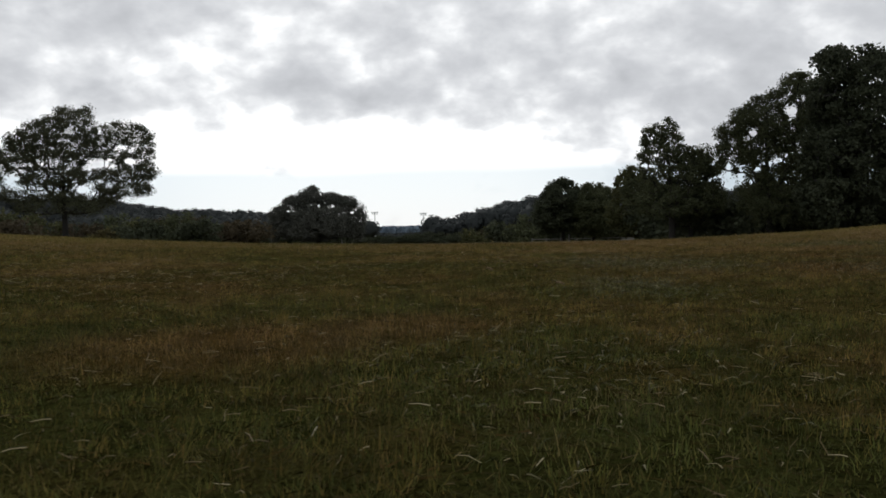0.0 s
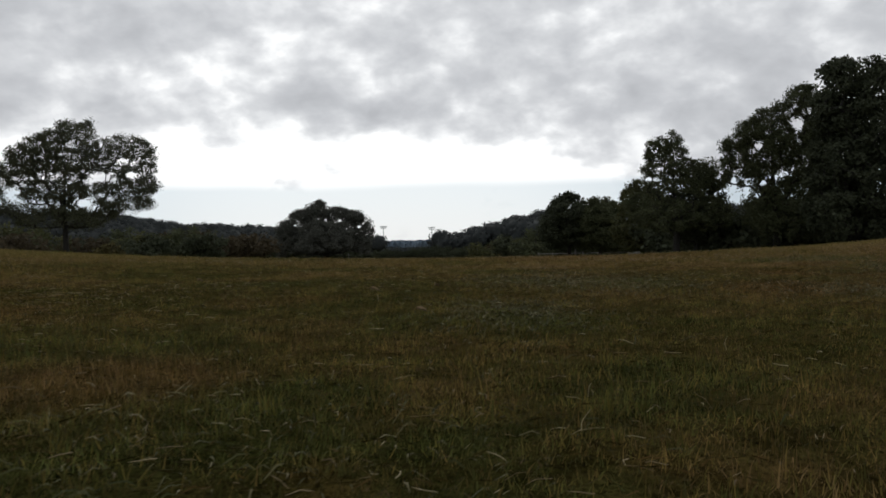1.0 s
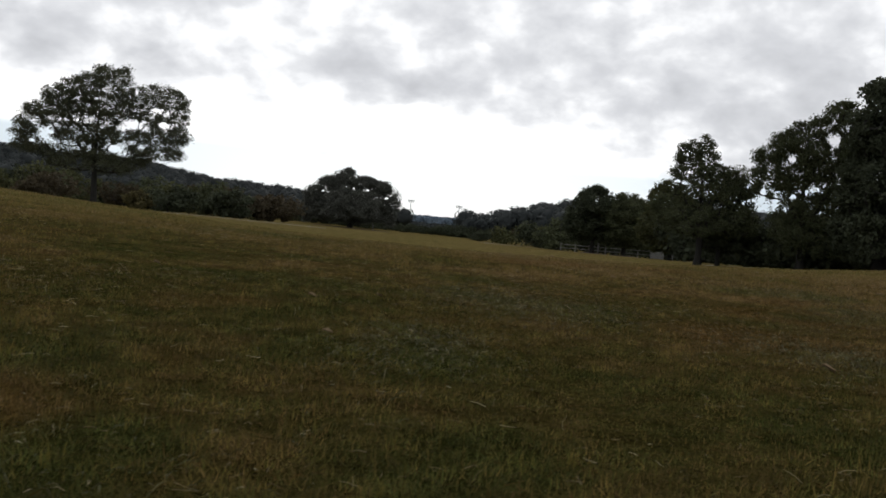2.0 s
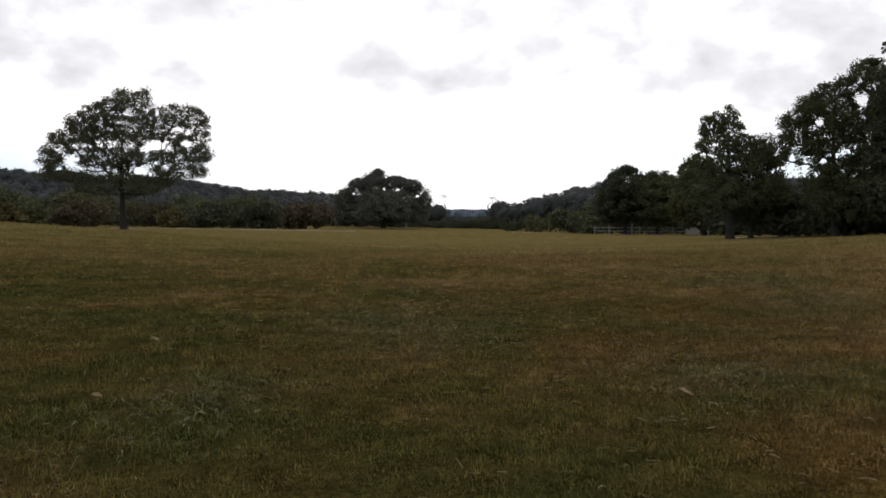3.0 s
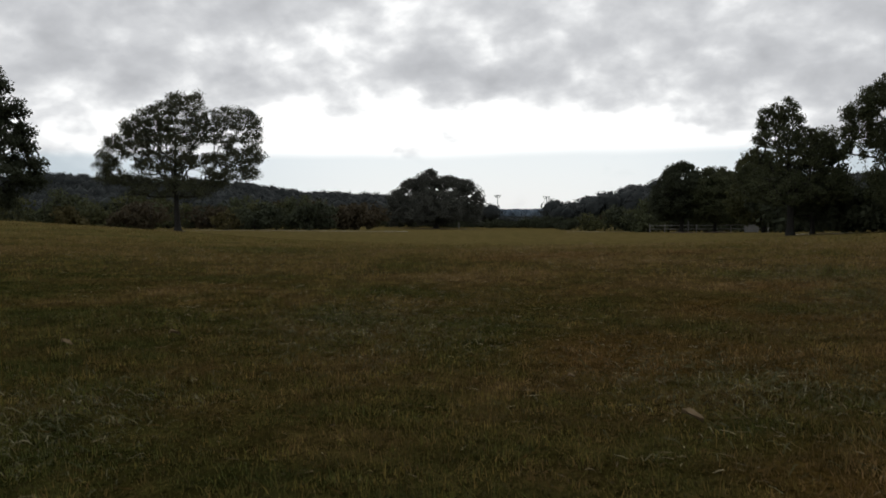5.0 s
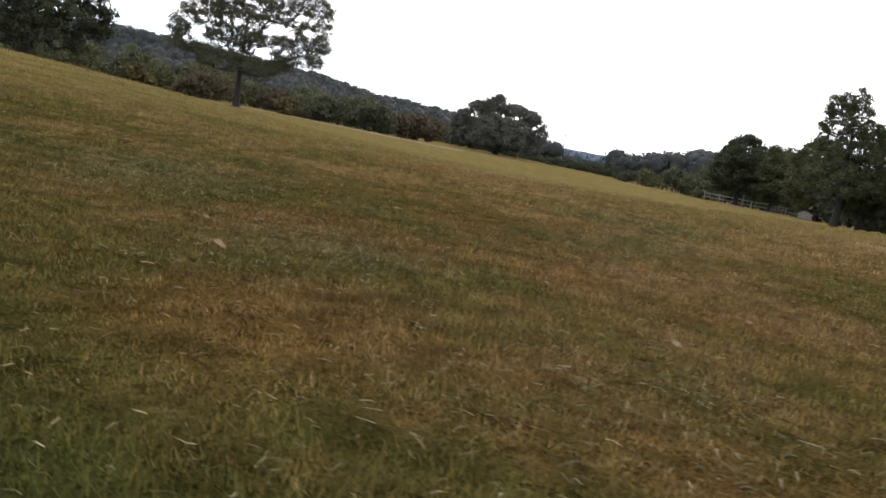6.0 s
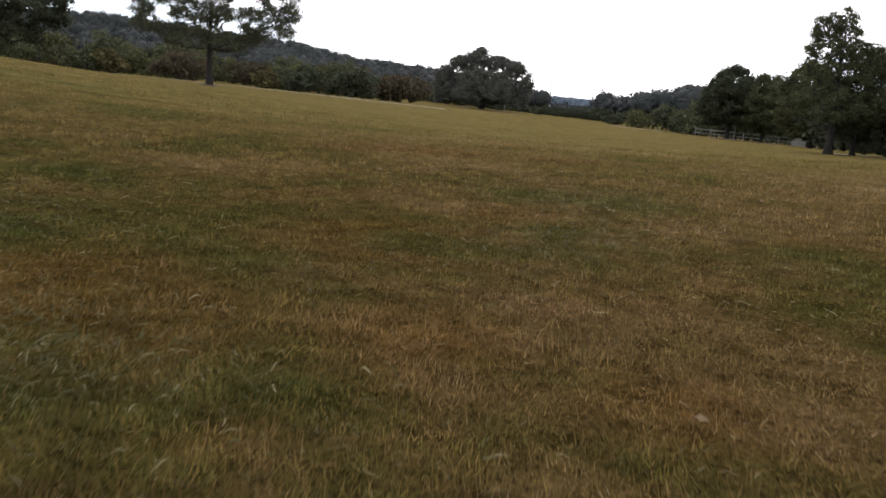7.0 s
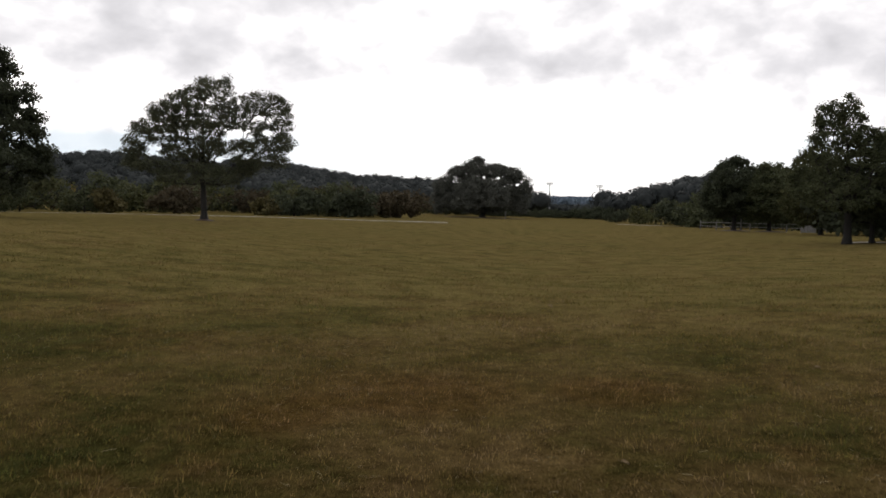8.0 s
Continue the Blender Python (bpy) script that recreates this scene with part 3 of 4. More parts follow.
weeping = grow("weeping_tree", deep([(-2.5, 7.5, 0.7, 0.8), (-2.85, 6.6, 0.4, 0.9), (-1.5, 8.1, 0.9, 0.9), (-0.2, 8.9, 1.1, 1.1), (0.5, 9.4, 0.6, 0.8), (1.9, 10.2, 1.0, 0.95), (2.9, 9.6, 1.2, 1.5), (-0.8, 6.8, 1.3, 0.8),
               (0.7, 7.4, 1.3, 1.2), (2.5, 7.6, 1.3, 1.6), (1.0, 6.0, 1.2, 0.8), (2.6, 5.4, 1.3, 1.5), (0.9, 4.6, 0.9, 0.9), (1.6, 3.6, 1.6, 1.2), (0.0, 2.4, 1.8, 0.8), (2.4, 2.2, 2.0, 1.4),
               (-2.15, 5.5, 0.2, 0.8), (-2.95, 5.3, 0.15, 0.5), (-1.4, 5.7, 0.45, 0.6), (-0.6, 5.7, 0.9, 0.6), (-0.4, 4.4, 0.9, 0.7), (-1.1, 3.5, 0.95, 0.6)], 0.8), 33, LEAF_GREEN, 10.4, 2.2, 0.26, 920, 82000, 0.115, 0.36, 1.0, droop=0.6, strands=760, twig=0.012,
               gaps=[(1.6, 8.7, 0.4, 0.5), (-0.9, 7.4, 0.3, 0.25), (2.2, 5.9, 0.25, 0.2), (-0.7, 4.9, 0.3, 0.2), (0.8, 5.5, 0.25, 0.2), (-2.55, 4.8, 0.2, 0.8), (-1.75, 4.5, 0.2, 0.55), (-1.0, 4.0, 0.2, 0.2)])
tagged(stand(weeping, 22.2, 60.1, scale=1.01), "tall tree with drooping branches and gaps in its crown", "tree")

dark = grow("broadleaf_tree", deep([(-0.4, 10.8, 1.2, 1.3), (0.6, 10.2, 1.9, 1.6), (-1.0, 8.8, 1.1, 1.7), (0.8, 8.0, 2.3, 2.5), (0.3, 5.2, 2.8, 2.7), (0.5, 2.6, 3.1, 2.2), (3.0, 7.4, 2.4, 3.2), (3.0, 2.8, 2.6, 2.2)]), 41, LEAF_DARK, 12.0, 1.2, 0.4, 900, 70000, 0.20, 0.55, 1.03)
tagged(stand(dark, 25.4, 55.5), "massive dark dense tree reaching to the ground", "tree")

edge_tree = grow("broadleaf_tree", deep([(0, 1.8, 3.3, 0.9), (0, 3.2, 4.1, 1.2), (0, 5.2, 3.7, 1.2), (0, 6.8, 3.0, 1.2), (0, 8.0, 2.4, 1.1), (0, 9.4, 1.6, 1.1), (0, 10.8, 0.9, 0.9), (4.1, 3.6, 0.6, 0.45), (3.9, 2.6, 0.6, 0.5),
                 (3.6, 4.7, 0.5, 0.45), (3.6, 5.6, 0.45, 0.4), (3.4, 6.6, 0.4, 0.35), (3.1, 7.1, 0.35, 0.3), (2.5, 8.0, 0.4, 0.35), (2.1, 8.8, 0.4, 0.35), (-3.6, 5.2, 0.6, 0.5), (-3.0, 7.0, 0.5, 0.4)]), 47, LEAF_DARK, 11.6, 1.9, 0.4, 900, 70000, 0.15, 0.4, 1.0, twig=0.014)
tagged(stand(edge_tree, -33.1, 48.3, scale=1.02), "tall dark tree with a tapering ragged crown", "tree")


# shrubs and small trees of the hedgerow behind the field
def shrub(seed, leaf, w, h, leaves=2300, size=0.44):
    rng = np.random.default_rng(seed)
    lobes = [(rng.uniform(-0.5, 0.5) * w, rng.uniform(-0.4, 0.4) * w, rng.uniform(0.3, 0.62) * h, w * rng.uniform(0.3, 0.5), w * rng.uniform(0.3, 0.5), h * rng.uniform(0.26, 0.36)) for _ in range(6)]
    lobes.append((0, 0, h * 0.28, w * 0.62, w * 0.5, h * 0.27))
    return grow("shrub", lobes, seed, leaf, h, 0.25, 0.12, 38, leaves, size, w * 0.19, fill=1.0, bushy=True)


SHRUBS = [tagged(shrub(60, LEAF_OLIVE, 5.5, 5.0), "olive-green rounded shrub of the hedgerow", "shrub", "hedgerow shrubs"),
          tagged(shrub(61, LEAF_RUST, 5.0, 4.4), "reddish-brown autumn shrub of the hedgerow", "shrub", "hedgerow shrubs"),
          tagged(shrub(62, LEAF_GOLD, 3.2, 3.2, 1800), "yellowing shrub of the hedgerow", "shrub", "hedgerow shrubs"),
          tagged(shrub(63, LEAF_DARK, 5.5, 4.2), "dark green shrub of the hedgerow", "shrub", "hedgerow shrubs"),
          tagged(shrub(64, LEAF_GREEN, 6.0, 6.4), "green bushy shrub of the hedgerow", "shrub", "hedgerow shrubs")]


def place_shrub(kind, az, r, s, used=set()):
    x, y = r * math.sin(radians(az)), r * math.cos(radians(az))
    m = pose(x, y, float(land(x, y)) - 0.1, 0, 0, random.uniform(0, 360)) @ Matrix.Scale(s, 4)
    if kind not in used:
        used.add(kind)
        SHRUBS[kind].matrix_basis = m
    else:
        ob = copy_thing(SHRUBS[kind], m)
        ob.scale = (s, s, s)


for i in range(46):
    az = -50 + i * 0.93 + random.uniform(-0.4, 0.4)
    # none before the dome-shaped tree, which stands free on the grass
    r = random.uniform(226, 242) if az > -12.6 else random.uniform(138, 178)
    place_shrub(random.choice([0, 3, 3, 3, 4, 0, 3, 1]), az, r, random.uniform(0.75, 1.25))
for az, r, kind, s in ((-31, 128, 4, 0.9), (-29.6, 126, 2, 1.1), (-26.0, 130, 1, 1.0), (-20.5, 132, 2, 0.9), (-18.8, 135, 3, 1.0), (-15.5, 150, 1, 1.3), (-13.4, 152, 1, 1.1), (-36, 122, 4, 0.9), (-34.4, 126, 0, 1.0)):
    place_shrub(kind, az, r, s)
for i in range(27):
    place_shrub(random.choice([3, 1, 3, 3]), -7.5 + i * 0.6, random.uniform(226, 242), random.uniform(0.45, 0.65) + 0.012 * i)
for az, r, kind, s in ((3.4, 190, 0, 1.05), (6.0, 170, 3, 0.75), (5.0, 195, 3, 0.8), (1.0, 200, 3, 0.7)):
    place_shrub(kind, az, r, s)
for i in range(26):
    place_shrub(random.choice([3, 3, 4]), 5.0 + i * 1.15, random.uniform(150, 175), random.uniform(1.0, 1.35))
for i in range(17):
    place_shrub(random.choice([3, 3, 4]), 14.8 + i * 1.15, random.uniform(86, 104), random.uniform(0.9, 1.25))

# dark undergrowth below the tall trees at the edge of the meadow
for i in range(9):
    place_shrub(3, 17.6 + i * 1.35, random.uniform(66, 71), random.uniform(0.9, 1.05) if i < 5 else random.uniform(0.7, 0.85))


# woods on the hills: crowns of leaf sprays round a ragged core, joined
def wood(name, label, leaf, seed, count, bearings, reach, tall, card, cards):
    rng = np.random.default_rng(seed)
    az = np.radians(rng.uniform(*bearings, count))
    r = rng.uniform(*reach, count)
    x, y = r * np.sin(az), r * np.cos(az)
    z = land(x, y)
    h = rng.uniform(0.7, 1.2, count) * tall
    bm = bmesh.new()
    bmesh.ops.create_icosphere(bm, subdivisions=1, radius=1)
    core = np.array([v.co[:] for v in bm.verts])
    tri = np.array([[v.index for v in f.verts] for f in bm.faces])
    bm.free()
    w = h * rng.uniform(0.34, 0.5, count)
    n = len(core)
    cv = core[None] * (0.86 + 0.2 * rng.random((count, n, 1))) * np.stack([w, w, h * 0.42], 1)[:, None] * 0.76 + np.stack([x, y, z + h * 0.52], 1)[:, None]
    cf = (tri[None] + (np.arange(count) * n)[:, None, None]).reshape(-1, 3)
    d = rng.normal(size=(count * cards, 3))
    d /= np.linalg.norm(d, axis=1)[:, None]
    d[:, 2] = np.abs(d[:, 2]) * 1.0 - 0.25
    idx = np.repeat(np.arange(count), cards)
    lump = 0.8 + 0.27 * rng.random((count * cards, 1))
    c = d * lump * np.stack([w, w, h * 0.45], 1)[idx] + np.stack([x, y, z + h * 0.52], 1)[idx]
    lv, lf = leaf_cards(c, card, rng, 0.0, d / (np.linalg.norm(d, axis=1)[:, None] + 1e-9))
    verts = np.concatenate([cv.reshape(-1, 3), lv])
    lf = lf + count * n
    faces = np.concatenate([cf, lf[:, [0, 1, 2]], lf[:, [0, 2, 3]]])
    ob = new(name, mesh_from(name, verts, faces, leaf))
    return tagged(ob, label, "woods", kind="stuff")


wood("hill_wood", "dense dark wood covering the long hill", LEAF_WOOD_HAZE, 71, 1400, (-58, -4), (330, 620), 11, 1.15, 110)
wood("hill_wood", "dense wood on the low hill behind the fence", LEAF_WOOD_HAZE, 72, 1000, (-0.2, 42), (235, 390), 8.5, 1.0, 80)
wood("valley_wood", "belt of trees in the valley bottom", LEAF_WOOD_HAZE, 73, 300, (-10, 4), (476, 575), 6.0, 1.4, 60)
wood("distant_wood", "hazy blue wooded ridge on the horizon", LEAF_FAR_HAZE, 74, 2600, (-18, 16), (900, 2560), 13, 3.6, 34)


def mulch(label, x, y, wide, deep_, seed):
    """A low ragged dark brown bed round the foot of a tree."""
    rng = np.random.default_rng(seed)
    n, rings = 36, 5
    verts, faces = [(x, y, float(land(x, y)) + 0.14)], []
    edge = 1 + 0.12 * np.sin(np.arange(n) * 0.9 + seed) + rng.normal(0, 0.04, n)
    for i in range(1, rings + 1):
        for j in range(n):
            u, an = i / rings, 2 * math.pi * j / n
            px, py = x + wide * u * edge[j] * math.cos(an), y + deep_ * u * edge[j] * math.sin(an)
            verts.append((px, py, float(land(px, py)) + 0.14 * (1 - u ** 3) - 0.02 * u + float(rng.normal(0, 0.012))))
    for j in range(n):
        faces.append((0, 1 + j, 1 + (j + 1) % n))
        for i in range(rings - 1):
            p, q = 1 + i * n + j, 1 + i * n + (j + 1) % n
            faces.append((p, p + n, q + n, q))
    tagged(new("foot_bed", mesh_from("foot_bed", verts, faces, M_FOOT_BED, True)), label, "mulch", kind="stuff")


mulch("low dark brown bed under the dome-shaped tree", -26.9, 204.3, 9.5, 4.5, 1)
# two dark beds that stand in for the trunk shadows of the meadow trees
mulch("dark bed for the shade round the foot of a meadow tree", 17.2, 119.2, 1.7, 1.6, 2)
mulch("dark bed for the shade round the foot of a meadow tree", 21.2, 117.6, 1.9, 1.6, 3)
mulch("low dark bed round the foot of the oak", -32.05, 75.5, 0.9, 0.9, 4)

# ------------------------------------------------------------------ floodlights, fence, far house


def box(bm, x0, x1, y0, y1, z0, z1, bevel=0.0):
    r = bmesh.ops.create_cube(bm, size=1, matrix=Matrix.Translation(((x0 + x1) / 2, (y0 + y1) / 2, (z0 + z1) / 2)) @ Matrix.Diagonal((x1 - x0, y1 - y0, z1 - z0, 1)))
    if bevel:
        edges = {e for v in r["verts"] for e in v.link_edges}
        bmesh.ops.bevel(bm, geom=list(edges), offset=bevel, segments=1, affect="EDGES")


def boxes(name, mat, *dims, bevel=0.0):
    bm = bmesh.new()
    for d in dims:
        box(bm, *d, bevel=bevel)
    me = bpy.data.meshes.new(name)
    bm.to_mesh(me)
    bm.free()
    me.materials.append(mat)
    return me


def floodlight_pole():
    root = new("floodlight_pole")
    v, f = tubes([[((0, 0, -0.3), 0.34), ((0, 0, 8), 0.26), ((0, 0, 16.6), 0.18)]], 10)
    part("pole", mesh_from("pole", v, f, M_STEEL, True), root)
    for z, half, count in ((15.9, 1.3, 3), (16.7, 1.7, 4)):
        part("crossarm", boxes("crossarm", M_STEEL, (-half, half, -0.09, 0.09, z - 0.45, z - 0.3), bevel=0.02), root)
        for i in range(count):
            x = -half + 0.2 + i * (2 * half - 0.4) / (count - 1)
            v, f = tubes([[((x, -0.15, z), 0.10), ((x, -0.3, z - 0.12), 0.24), ((x, -0.6, z - 0.34), 0.36)]], 8)
            part("floodlight", mesh_from("floodlight", v, f, M_LAMP), root)
    return root


lamp = floodlight_pole()
tagged(lamp, "tall steel sports floodlight pole with crossarms", "light pole", "sports floodlights")
stand(lamp, -29.5, 467)
copy_thing(lamp, pose(-3.6, 468, float(land(-3.6, 468)) - 0.4))

FENCE_A, FENCE_B, BAYS = Vector((14.45, 131.7)), Vector((38.7, 104.1)), 13


def build_fence():
    root = new("fence")
    tagged(root, "white post-and-rail fence along the meadow edge", "fence")
    post = boxes("post", M_WHITE, (-0.05, 0.05, -0.05, 0.05, -0.3, 1.15), (-0.065, 0.065, -0.065, 0.065, 1.15, 1.19), bevel=0.008)
    run = FENCE_B - FENCE_A
    for i in range(BAYS + 1):
        p = FENCE_A + run * (i / BAYS)
        ob = part("post", post, root)
        ob.matrix_basis = pose(p.x, p.y, float(land(p.x, p.y)), 0, 0, math.degrees(math.atan2(run.y, run.x)))
    for i in range(BAYS):
        p, q = FENCE_A + run * (i / BAYS), FENCE_A + run * ((i + 1) / BAYS)
        zp, zq = float(land(p.x, p.y)), float(land(q.x, q.y))
        ln = math.hypot((q - p).length, zq - zp)
        rail = boxes("rail", M_WHITE, (0.07, ln - 0.07, -0.018, 0.018, -0.04, 0.04), bevel=0.006)
        for h in (0.5, 1.0):
            ob = part("rail", rail, root)
            ob.matrix_basis = Matrix.Translation((p.x, p.y, zp + h)) @ Matrix.Rotation(math.atan2(run.y, run.x), 4, "Z") @ Matrix.Rotation(-math.asin((zq - zp) / ln), 4, "Y")


build_fence()


def build_gate(x, y):
    root = new("gate")
    tagged(root, "small white boarded gate by the fence", "gate")
    for s in (-1, 1):
        part("gate_post", boxes("gate_post", M_WHITE, (s * 0.95 - 0.07, s * 0.95 + 0.07, -0.07, 0.07, -0.3, 1.55), bevel=0.01), root)
    part("top_rail", boxes("top_rail", M_WHITE, (-0.87, 0.87, -0.03, 0.03, 0.98, 1.1), bevel=0.008), root)
    part("bottom_rail", boxes("bottom_rail", M_WHITE, (-0.87, 0.87, -0.03, 0.03, 0.1, 0.22), bevel=0.008), root)
    for i in range(9):
        u = -0.83 + i * 0.19
        part("board", boxes("board", M_WHITE, (u, u + 0.15, -0.055, -0.032, 0.06, 0.98), bevel=0.004), root)
    stand(root, x, y, scale=0.8, sink=0.0)


build_gate(24.5, 112.4)


def build_marker(x, y):
    root = new("marker_post")
    tagged(root, "white square post beside a tree", "post")
    part("shaft", boxes("shaft", M_WHITE, (-0.1, 0.1, -0.1, 0.1, -0.2, 1.45), bevel=0.01), root)
    part("cap", boxes("cap", M_WHITE, (-0.13, 0.13, -0.13, 0.13, 1.45, 1.53), bevel=0.02), root)
    stand(root, x, y, sink=0.0)


build_marker(18.15, 119.9)
build_marker(-21.0, 200.5)


def build_house(x, y, turn, w, d, h):
    root = new("house")
    tagged(root, "distant pale house with a grey gabled roof", "house", "houses in the valley")
    part("wall", boxes("wall", M_WALL, (-w / 2, w / 2, -d / 2, d / 2, -0.5, h)), root)
    v = [(-w / 2 - .4, -d / 2 - .4, h), (w / 2 + .4, -d / 2 - .4, h), (w / 2 + .4, d / 2 + .4, h), (-w / 2 - .4, d / 2 + .4, h), (-w / 2 - .4, 0, h + d * 0.32), (w / 2 + .4, 0, h + d * 0.32)]
    part("roof", mesh_from("roof", v, [(0, 1, 5, 4), (2, 3, 4, 5), (0, 4, 3), (1, 2, 5), (3, 2, 1, 0)], M_ROOF), root)
    for i in range(3):
        u = -w * 0.32 + i * w * 0.32
        part("window", boxes("window", M_PANE, (u - 0.6, u + 0.6, -d / 2 - 0.03, -d / 2 + 0.05, 1.0, 2.3)), root)
    stand(root, x, y, turn, sink=0.0)


build_house(-29.3, 503, 12, 5, 4, 2.0)
build_house(-20.6, 506, -20, 4, 4, 2.1)

# ------------------------------------------------------------------ turf near the path


def scatter(count, r0, r1, a0, a1, rng):
    """Points over a fan of ground round the middle of the path, even over its area."""
    a = np.radians(rng.uniform(a0, a1, count))
    r = np.sqrt(rng.uniform(r0 * r0, r1 * r1, count))
    return 0.9 + r * np.sin(a), 0.2 + r * np.cos(a)


def tufts(count, fan, each, loose, rng):
    """Blades in tufts: the foot of every blade, and a number that all blades of its tuft share."""
    m = count // each
    cx, cy = scatter(m, *fan, rng)
    pick = rng.integers(0, m, count)
    s = loose * rng.uniform(0.3, 1.6, m)[pick]
    share = rng.random(m)[pick]
    stray = rng.random(count) < 0.25
    x0, y0 = scatter(count, *fan, rng)
    x = np.where(stray, x0, cx[pick] + rng.normal(0, 1, count) * s)
    y = np.where(stray, y0, cy[pick] + rng.normal(0, 1, count) * s)
    return x, y, share


def grass(label, count, fan, tall, wide, lean, seed, each, loose, bend=True):
    rng = np.random.default_rng(seed)
    x, y, share = tufts(count, fan, each, loose, rng)
    swell = 0.85 + 0.22 * np.sin(1.31 * x + 0.77 * y + 1.0) * np.sin(0.63 * x - 1.17 * y) + 0.2 * np.sin(3.1 * x - 2.3 * y) * np.sin(2.2 * x + 3.7 * y)
    h = tall * rng.uniform(0.4, 1.2, count) * swell * (0.6 + 0.8 * share)
    turn = rng.uniform(0, 2 * math.pi, count)
    tilt = np.clip(np.abs(rng.normal(0.15, lean, count)), 0, 1.5)
    w = wide * rng.uniform(0.6, 1.4, count)
    z = land(x, y) - 0.004
    dx, dy = np.cos(turn), np.sin(turn)
    sx, sy = -np.sin(turn + rng.normal(0, 0.5, count)), np.cos(turn)
    base = np.stack([x, y, z], 1)
    side = np.stack([sx, sy, np.zeros(count)], 1) * w[:, None]
    up1 = np.stack([dx * np.sin(tilt), dy * np.sin(tilt), np.cos(tilt)], 1) * (h * 0.6)[:, None]
    t2 = np.clip(tilt + rng.uniform(0.05, 0.75, count), 0, 1.7)
    up2 = up1 + np.stack([dx * np.sin(t2), dy * np.sin(t2), np.cos(t2)], 1) * (h * 0.55)[:, None]
    if bend:
        v = np.stack([base - side, base + side, base + up1 + side * 0.7, base + up1 - side * 0.7, base + up2], 1).reshape(-1, 3)
        i = np.arange(count)[:, None] * 5
        f = np.concatenate([i + [0, 1, 2], i + [0, 2, 3], i + [3, 2, 4]])
    else:
        v = np.stack([base - side, base + side, base + up2], 1).reshape(-1, 3)
        f = np.arange(3 * count).reshape(-1, 3)
    ob = new("grass", mesh_from("grass", v, f, M_BLADE))
    return tagged(ob, label, "grass", kind="stuff")


TURF = "short mown grass, green mixed with dry brown blades"
grass(TURF, 115000, (0.4, 4.8, -62, 52), 0.031, 0.001, 0.85, 1, 40, 0.04)
grass(TURF, 190000, (0.4, 5.0, -60, 50), 0.027, 0.0013, 0.7, 7, 30, 0.03, False)
grass(TURF, 8000, (0.4, 6.0, -58, 50), 0.044, 0.0009, 1.0, 5, 50, 0.05)
grass(TURF, 300000, (4.6, 8.6, -46, 40), 0.027, 0.0014, 0.9, 6, 40, 0.04, False)
grass(TURF, 240000, (2.8, 8.0, -40, 44), 0.017, 0.0012, 1.1, 8, 30, 0.03, False)
grass(TURF, 240000, (8.4, 14.5, -42, 36), 0.034, 0.0029, 0.8, 2, 36, 0.06, False)
grass(TURF, 130000, (14.0, 28.0, -40, 34), 0.042, 0.0065, 0.8, 3, 30, 0.10, False)
grass(TURF, 50000, (27.0, 58.0, -40, 34), 0.045, 0.013, 0.7, 4, 24, 0.2, False)


def thatch(label, count, fan, length, seed):
    """Dry clippings that lie flat and criss-cross between the blades."""
    rng = np.random.default_rng(seed)
    x, y = scatter(count, *fan, rng)
    a = rng.uniform(0, 2 * math.pi, count)
    ln = length * rng.uniform(0.4, 1.5, count)
    w = 0.001 * rng.uniform(0.6, 1.6, count)
    z = land(x, y) + rng.uniform(0.004, 0.026, count)
    d = np.stack([np.cos(a), np.sin(a), rng.normal(0.05, 0.22, count)], 1) * ln[:, None]
    s = np.stack([-np.sin(a), np.cos(a), rng.normal(0, 0.5, count)], 1) * w[:, None]
    p = np.stack([x, y, z], 1)
    v = np.stack([p - s, p + s, p + d], 1).reshape(-1, 3)
    ob = new("thatch", mesh_from("thatch", v, np.arange(3 * count).reshape(-1, 3), M_THATCH))
    return tagged(ob, label, "grass", kind="stuff")


thatch("flat brown clippings between the blades of the turf", 60000, (0.4, 6.5, -58, 50), 0.032, 21)
thatch("flat brown clippings between the blades of the turf", 45000, (6.3, 13.5, -42, 36), 0.04, 22)


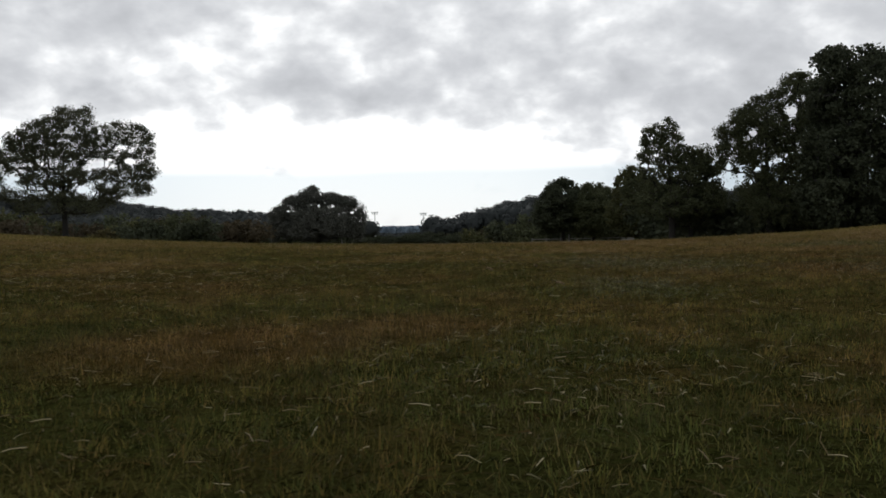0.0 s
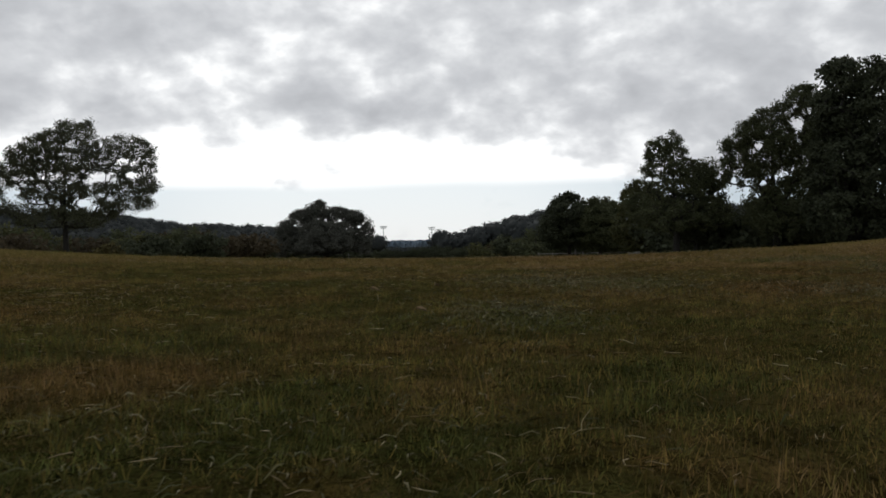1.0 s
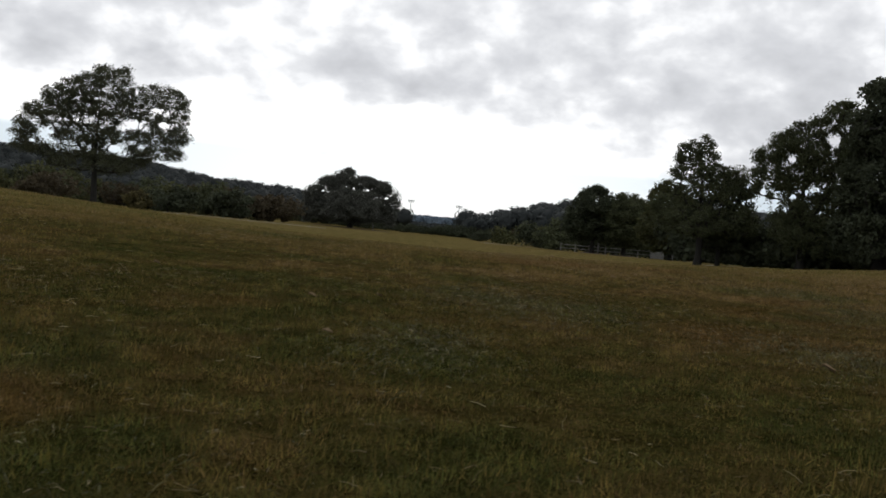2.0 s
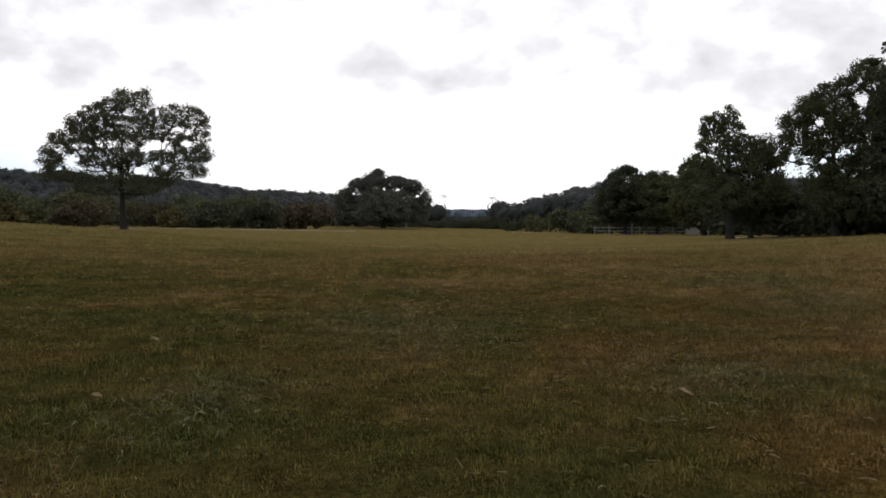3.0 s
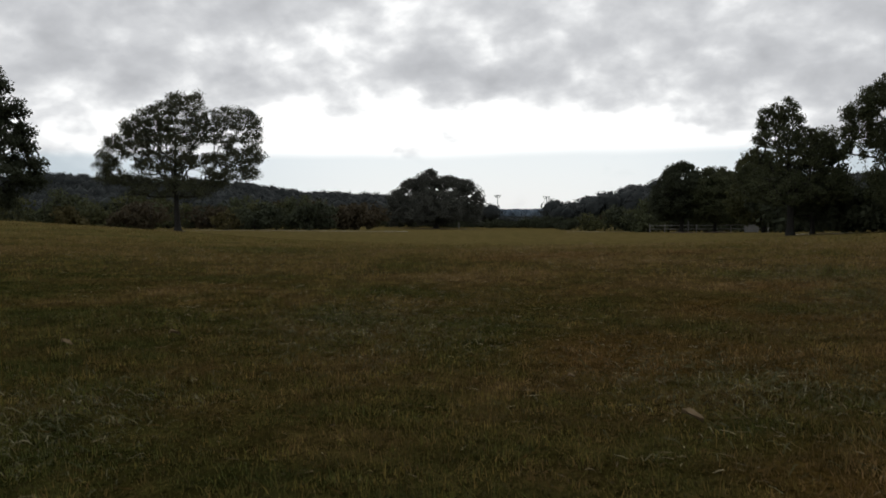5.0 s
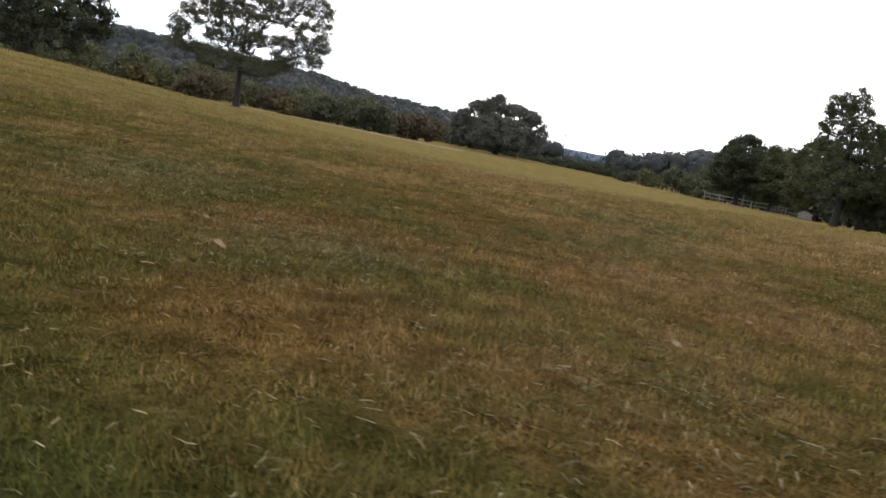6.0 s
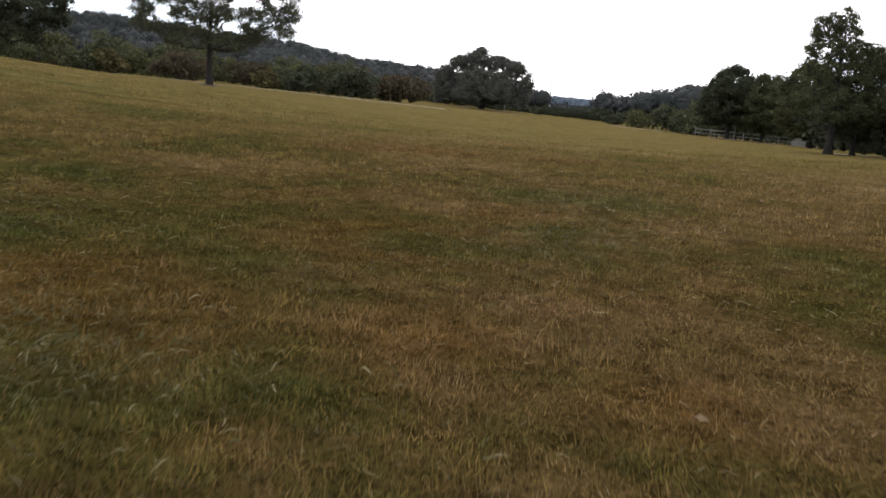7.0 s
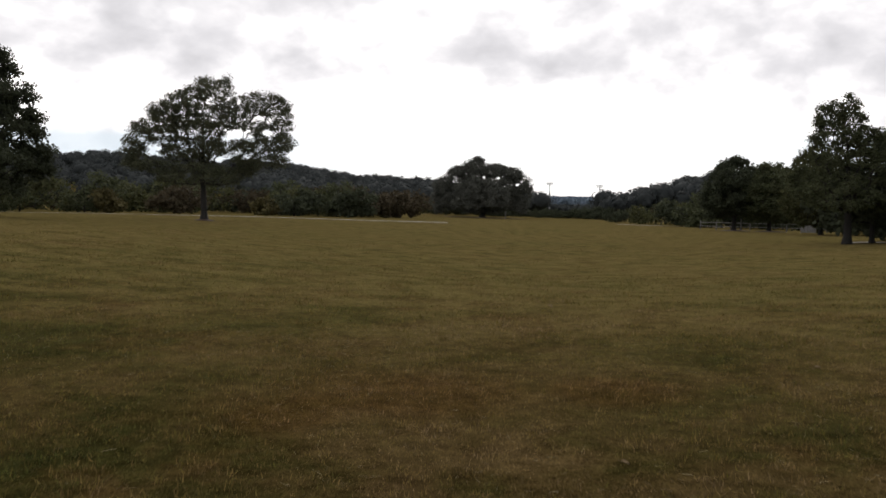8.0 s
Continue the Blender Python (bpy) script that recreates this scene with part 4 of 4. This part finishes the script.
def straw(label, count, fan, length, seed):
    """Cut stalks lying on the turf: thin bent three-sided stems."""
    rng = np.random.default_rng(seed)
    x, y = scatter(count, *fan, rng)
    keep = np.sin(x * 1.3 + 2) * np.sin(y * 1.1 + 0.5 * x) + rng.normal(0, 0.5, count) > -0.1
    x, y = x[keep], y[keep]
    n = len(x)
    a = rng.uniform(0, 2 * math.pi, n)
    ln = length * rng.uniform(0.4, 1.5, n)
    rise = np.where(rng.random(n) < 0.22, rng.uniform(0.3, 1.1, n), rng.uniform(-0.05, 0.22, n))
    p0 = np.stack([x, y, land(x, y) + rng.uniform(0.008, 0.035, n)], 1)
    d = np.stack([np.cos(a) * np.cos(rise), np.sin(a) * np.cos(rise), np.sin(rise)], 1)
    p1 = p0 + d * (ln * 0.5)[:, None] + rng.normal(0, 0.0015, (n, 3))
    p2 = p0 + d * ln[:, None] + np.stack([rng.normal(0, 0.004, n), rng.normal(0, 0.004, n), -0.1 * ln], 1)
    r = 0.00065 * rng.uniform(0.7, 1.6, n)[:, None]
    u = np.stack([-np.sin(a), np.cos(a), np.zeros(n)], 1)
    up = np.array([[0, 0, 1.0]])
    ring = [u, -0.5 * u + 0.87 * up, -0.5 * u - 0.87 * up]
    v = np.stack([p + q * r * k for p, k in ((p0, 1), (p1, 0.9), (p2, 0.5)) for q in ring], 1).reshape(-1, 3)
    i = np.arange(n)[:, None] * 9
    f = []
    for s in range(2):
        for e in range(3):
            f.append(i + [s * 3 + e, s * 3 + (e + 1) % 3, s * 3 + 3 + (e + 1) % 3, s * 3 + 3 + e])
    ob = new("straw", mesh_from("straw", v, np.concatenate(f), M_STRAW))
    return tagged(ob, label, "straw", kind="stuff")


straw("pale cut grass stalks lying on the turf", 8000, (0.4, 6.5, -58, 50), 0.026, 11)
straw("pale cut grass stalks lying on the turf", 9000, (6.0, 14.0, -42, 36), 0.042, 12)


def clippings(label, centres, each, seed):
    """Swathes of longer cut blades that lie flat across one another."""
    rng = np.random.default_rng(seed)
    n = each * len(centres)
    c = np.repeat(np.array(centres), each, 0)
    far = rng.normal(0, 1, (n, 2)) * np.repeat(rng.uniform(0.16, 0.36, (len(centres), 2)), each, 0)
    x, y = c[:, 0] + far[:, 0], c[:, 1] + far[:, 1]
    a = np.repeat(rng.uniform(0, 6.3, len(centres)), each) + rng.normal(0, 1.3, n)
    ln = rng.uniform(0.02, 0.05, n)
    w = rng.uniform(0.0006, 0.0012, n)
    p = np.stack([x, y, land(x, y) + rng.uniform(0.006, 0.026, n)], 1)
    d = np.stack([np.cos(a), np.sin(a), rng.normal(0.12, 0.22, n)], 1) * ln[:, None]
    sd = np.stack([-np.sin(a), np.cos(a), rng.normal(0, 0.6, n)], 1) * w[:, None]
    mid = p + d * 0.55 + np.array([0, 0, 0.006])
    v = np.stack([p - sd * 0.6, p + sd * 0.6, mid + sd, mid - sd, p + d], 1).reshape(-1, 3)
    i = np.arange(n)[:, None] * 5
    ob = new("clippings", mesh_from("clippings", v, np.concatenate([i + [0, 1, 2], i + [0, 2, 3], i + [3, 2, 4]]), M_CUT))
    return tagged(ob, label, "grass", kind="stuff")


clippings("grey-green swathes of cut grass lying flat", [(0.15, 5.5), (0.3, 6.0), (-0.1, 6.3), (0.2, 6.9), (1.3, 5.0), (1.1, 5.2), (1.6, 5.1), (2.05, 6.3), (2.3, 6.9), (2.5, 7.4), (2.4, 8.3), (2.6, 8.9), (-0.3, 4.6), (-0.35, 4.2), (2.2, 4.0), (2.5, 4.2), (-0.9, 2.6)], 420, 31)


def dead_leaf(x, y, s, seed):
    """A curled dry leaf with a stalk."""
    rng = np.random.default_rng(seed)
    root = new("fallen_leaf")
    tagged(root, "pale dry curled leaf lying on the grass", "leaf", "fallen leaves")
    v, f = [], []
    n = 7
    for i in range(n):
        u = i / (n - 1)
        w = 0.26 * math.sin(math.pi * (0.06 + 0.88 * u)) * (1 + 0.3 * math.sin(i * 2.4 + seed))
        for j in (-1, -0.5, 0, 0.5, 1):
            v.append(((u - 0.5) * s, j * w * s, s * (0.22 * (abs(j) ** 1.5) + 0.14 * math.sin(u * 3 + 1) + rng.uniform(-0.02, 0.02))))
    for i in range(n - 1):
        for j in range(4):
            a = i * 5 + j
            f.append((a, a + 1, a + 6, a + 5))
    part("blade", mesh_from("leaf_blade", v, f, M_DEADLEAF, True), root)
    vv, ff = tubes([[((-0.5 * s, 0, 0.1 * s), 0.012 * s), ((-0.75 * s, 0.05 * s, 0.16 * s), 0.009 * s), ((-0.95 * s, 0.12 * s, 0.1 * s), 0.008 * s)]], 5)
    part("stalk", mesh_from("leaf_stalk", vv, ff, M_DEADLEAF), root)
    root.matrix_basis = pose(x, y, float(land(x, y)) + 0.022, rng.uniform(12, 32), rng.uniform(-14, 14), rng.uniform(-70, 70))


for i, (x, y, s) in enumerate([(1.13, 4.67, 0.05), (0.87, 5.1, 0.03), (-0.58, 5.76, 0.045), (-0.86, 5.51, 0.04), (2.48, 4.66, 0.04), (-0.63, 4.5, 0.035), (2.75, 5.25, 0.03), (1.1, 9.0, 0.04), (3.5, 9.3, 0.05), (2.2, 10.2, 0.035), (4.4, 6.9, 0.045), (-1.9, 6.4, 0.04), (1.4, 17.0, 0.07), (3.6, 12.8, 0.05)]):
    dead_leaf(x, y, s, 90 + i)
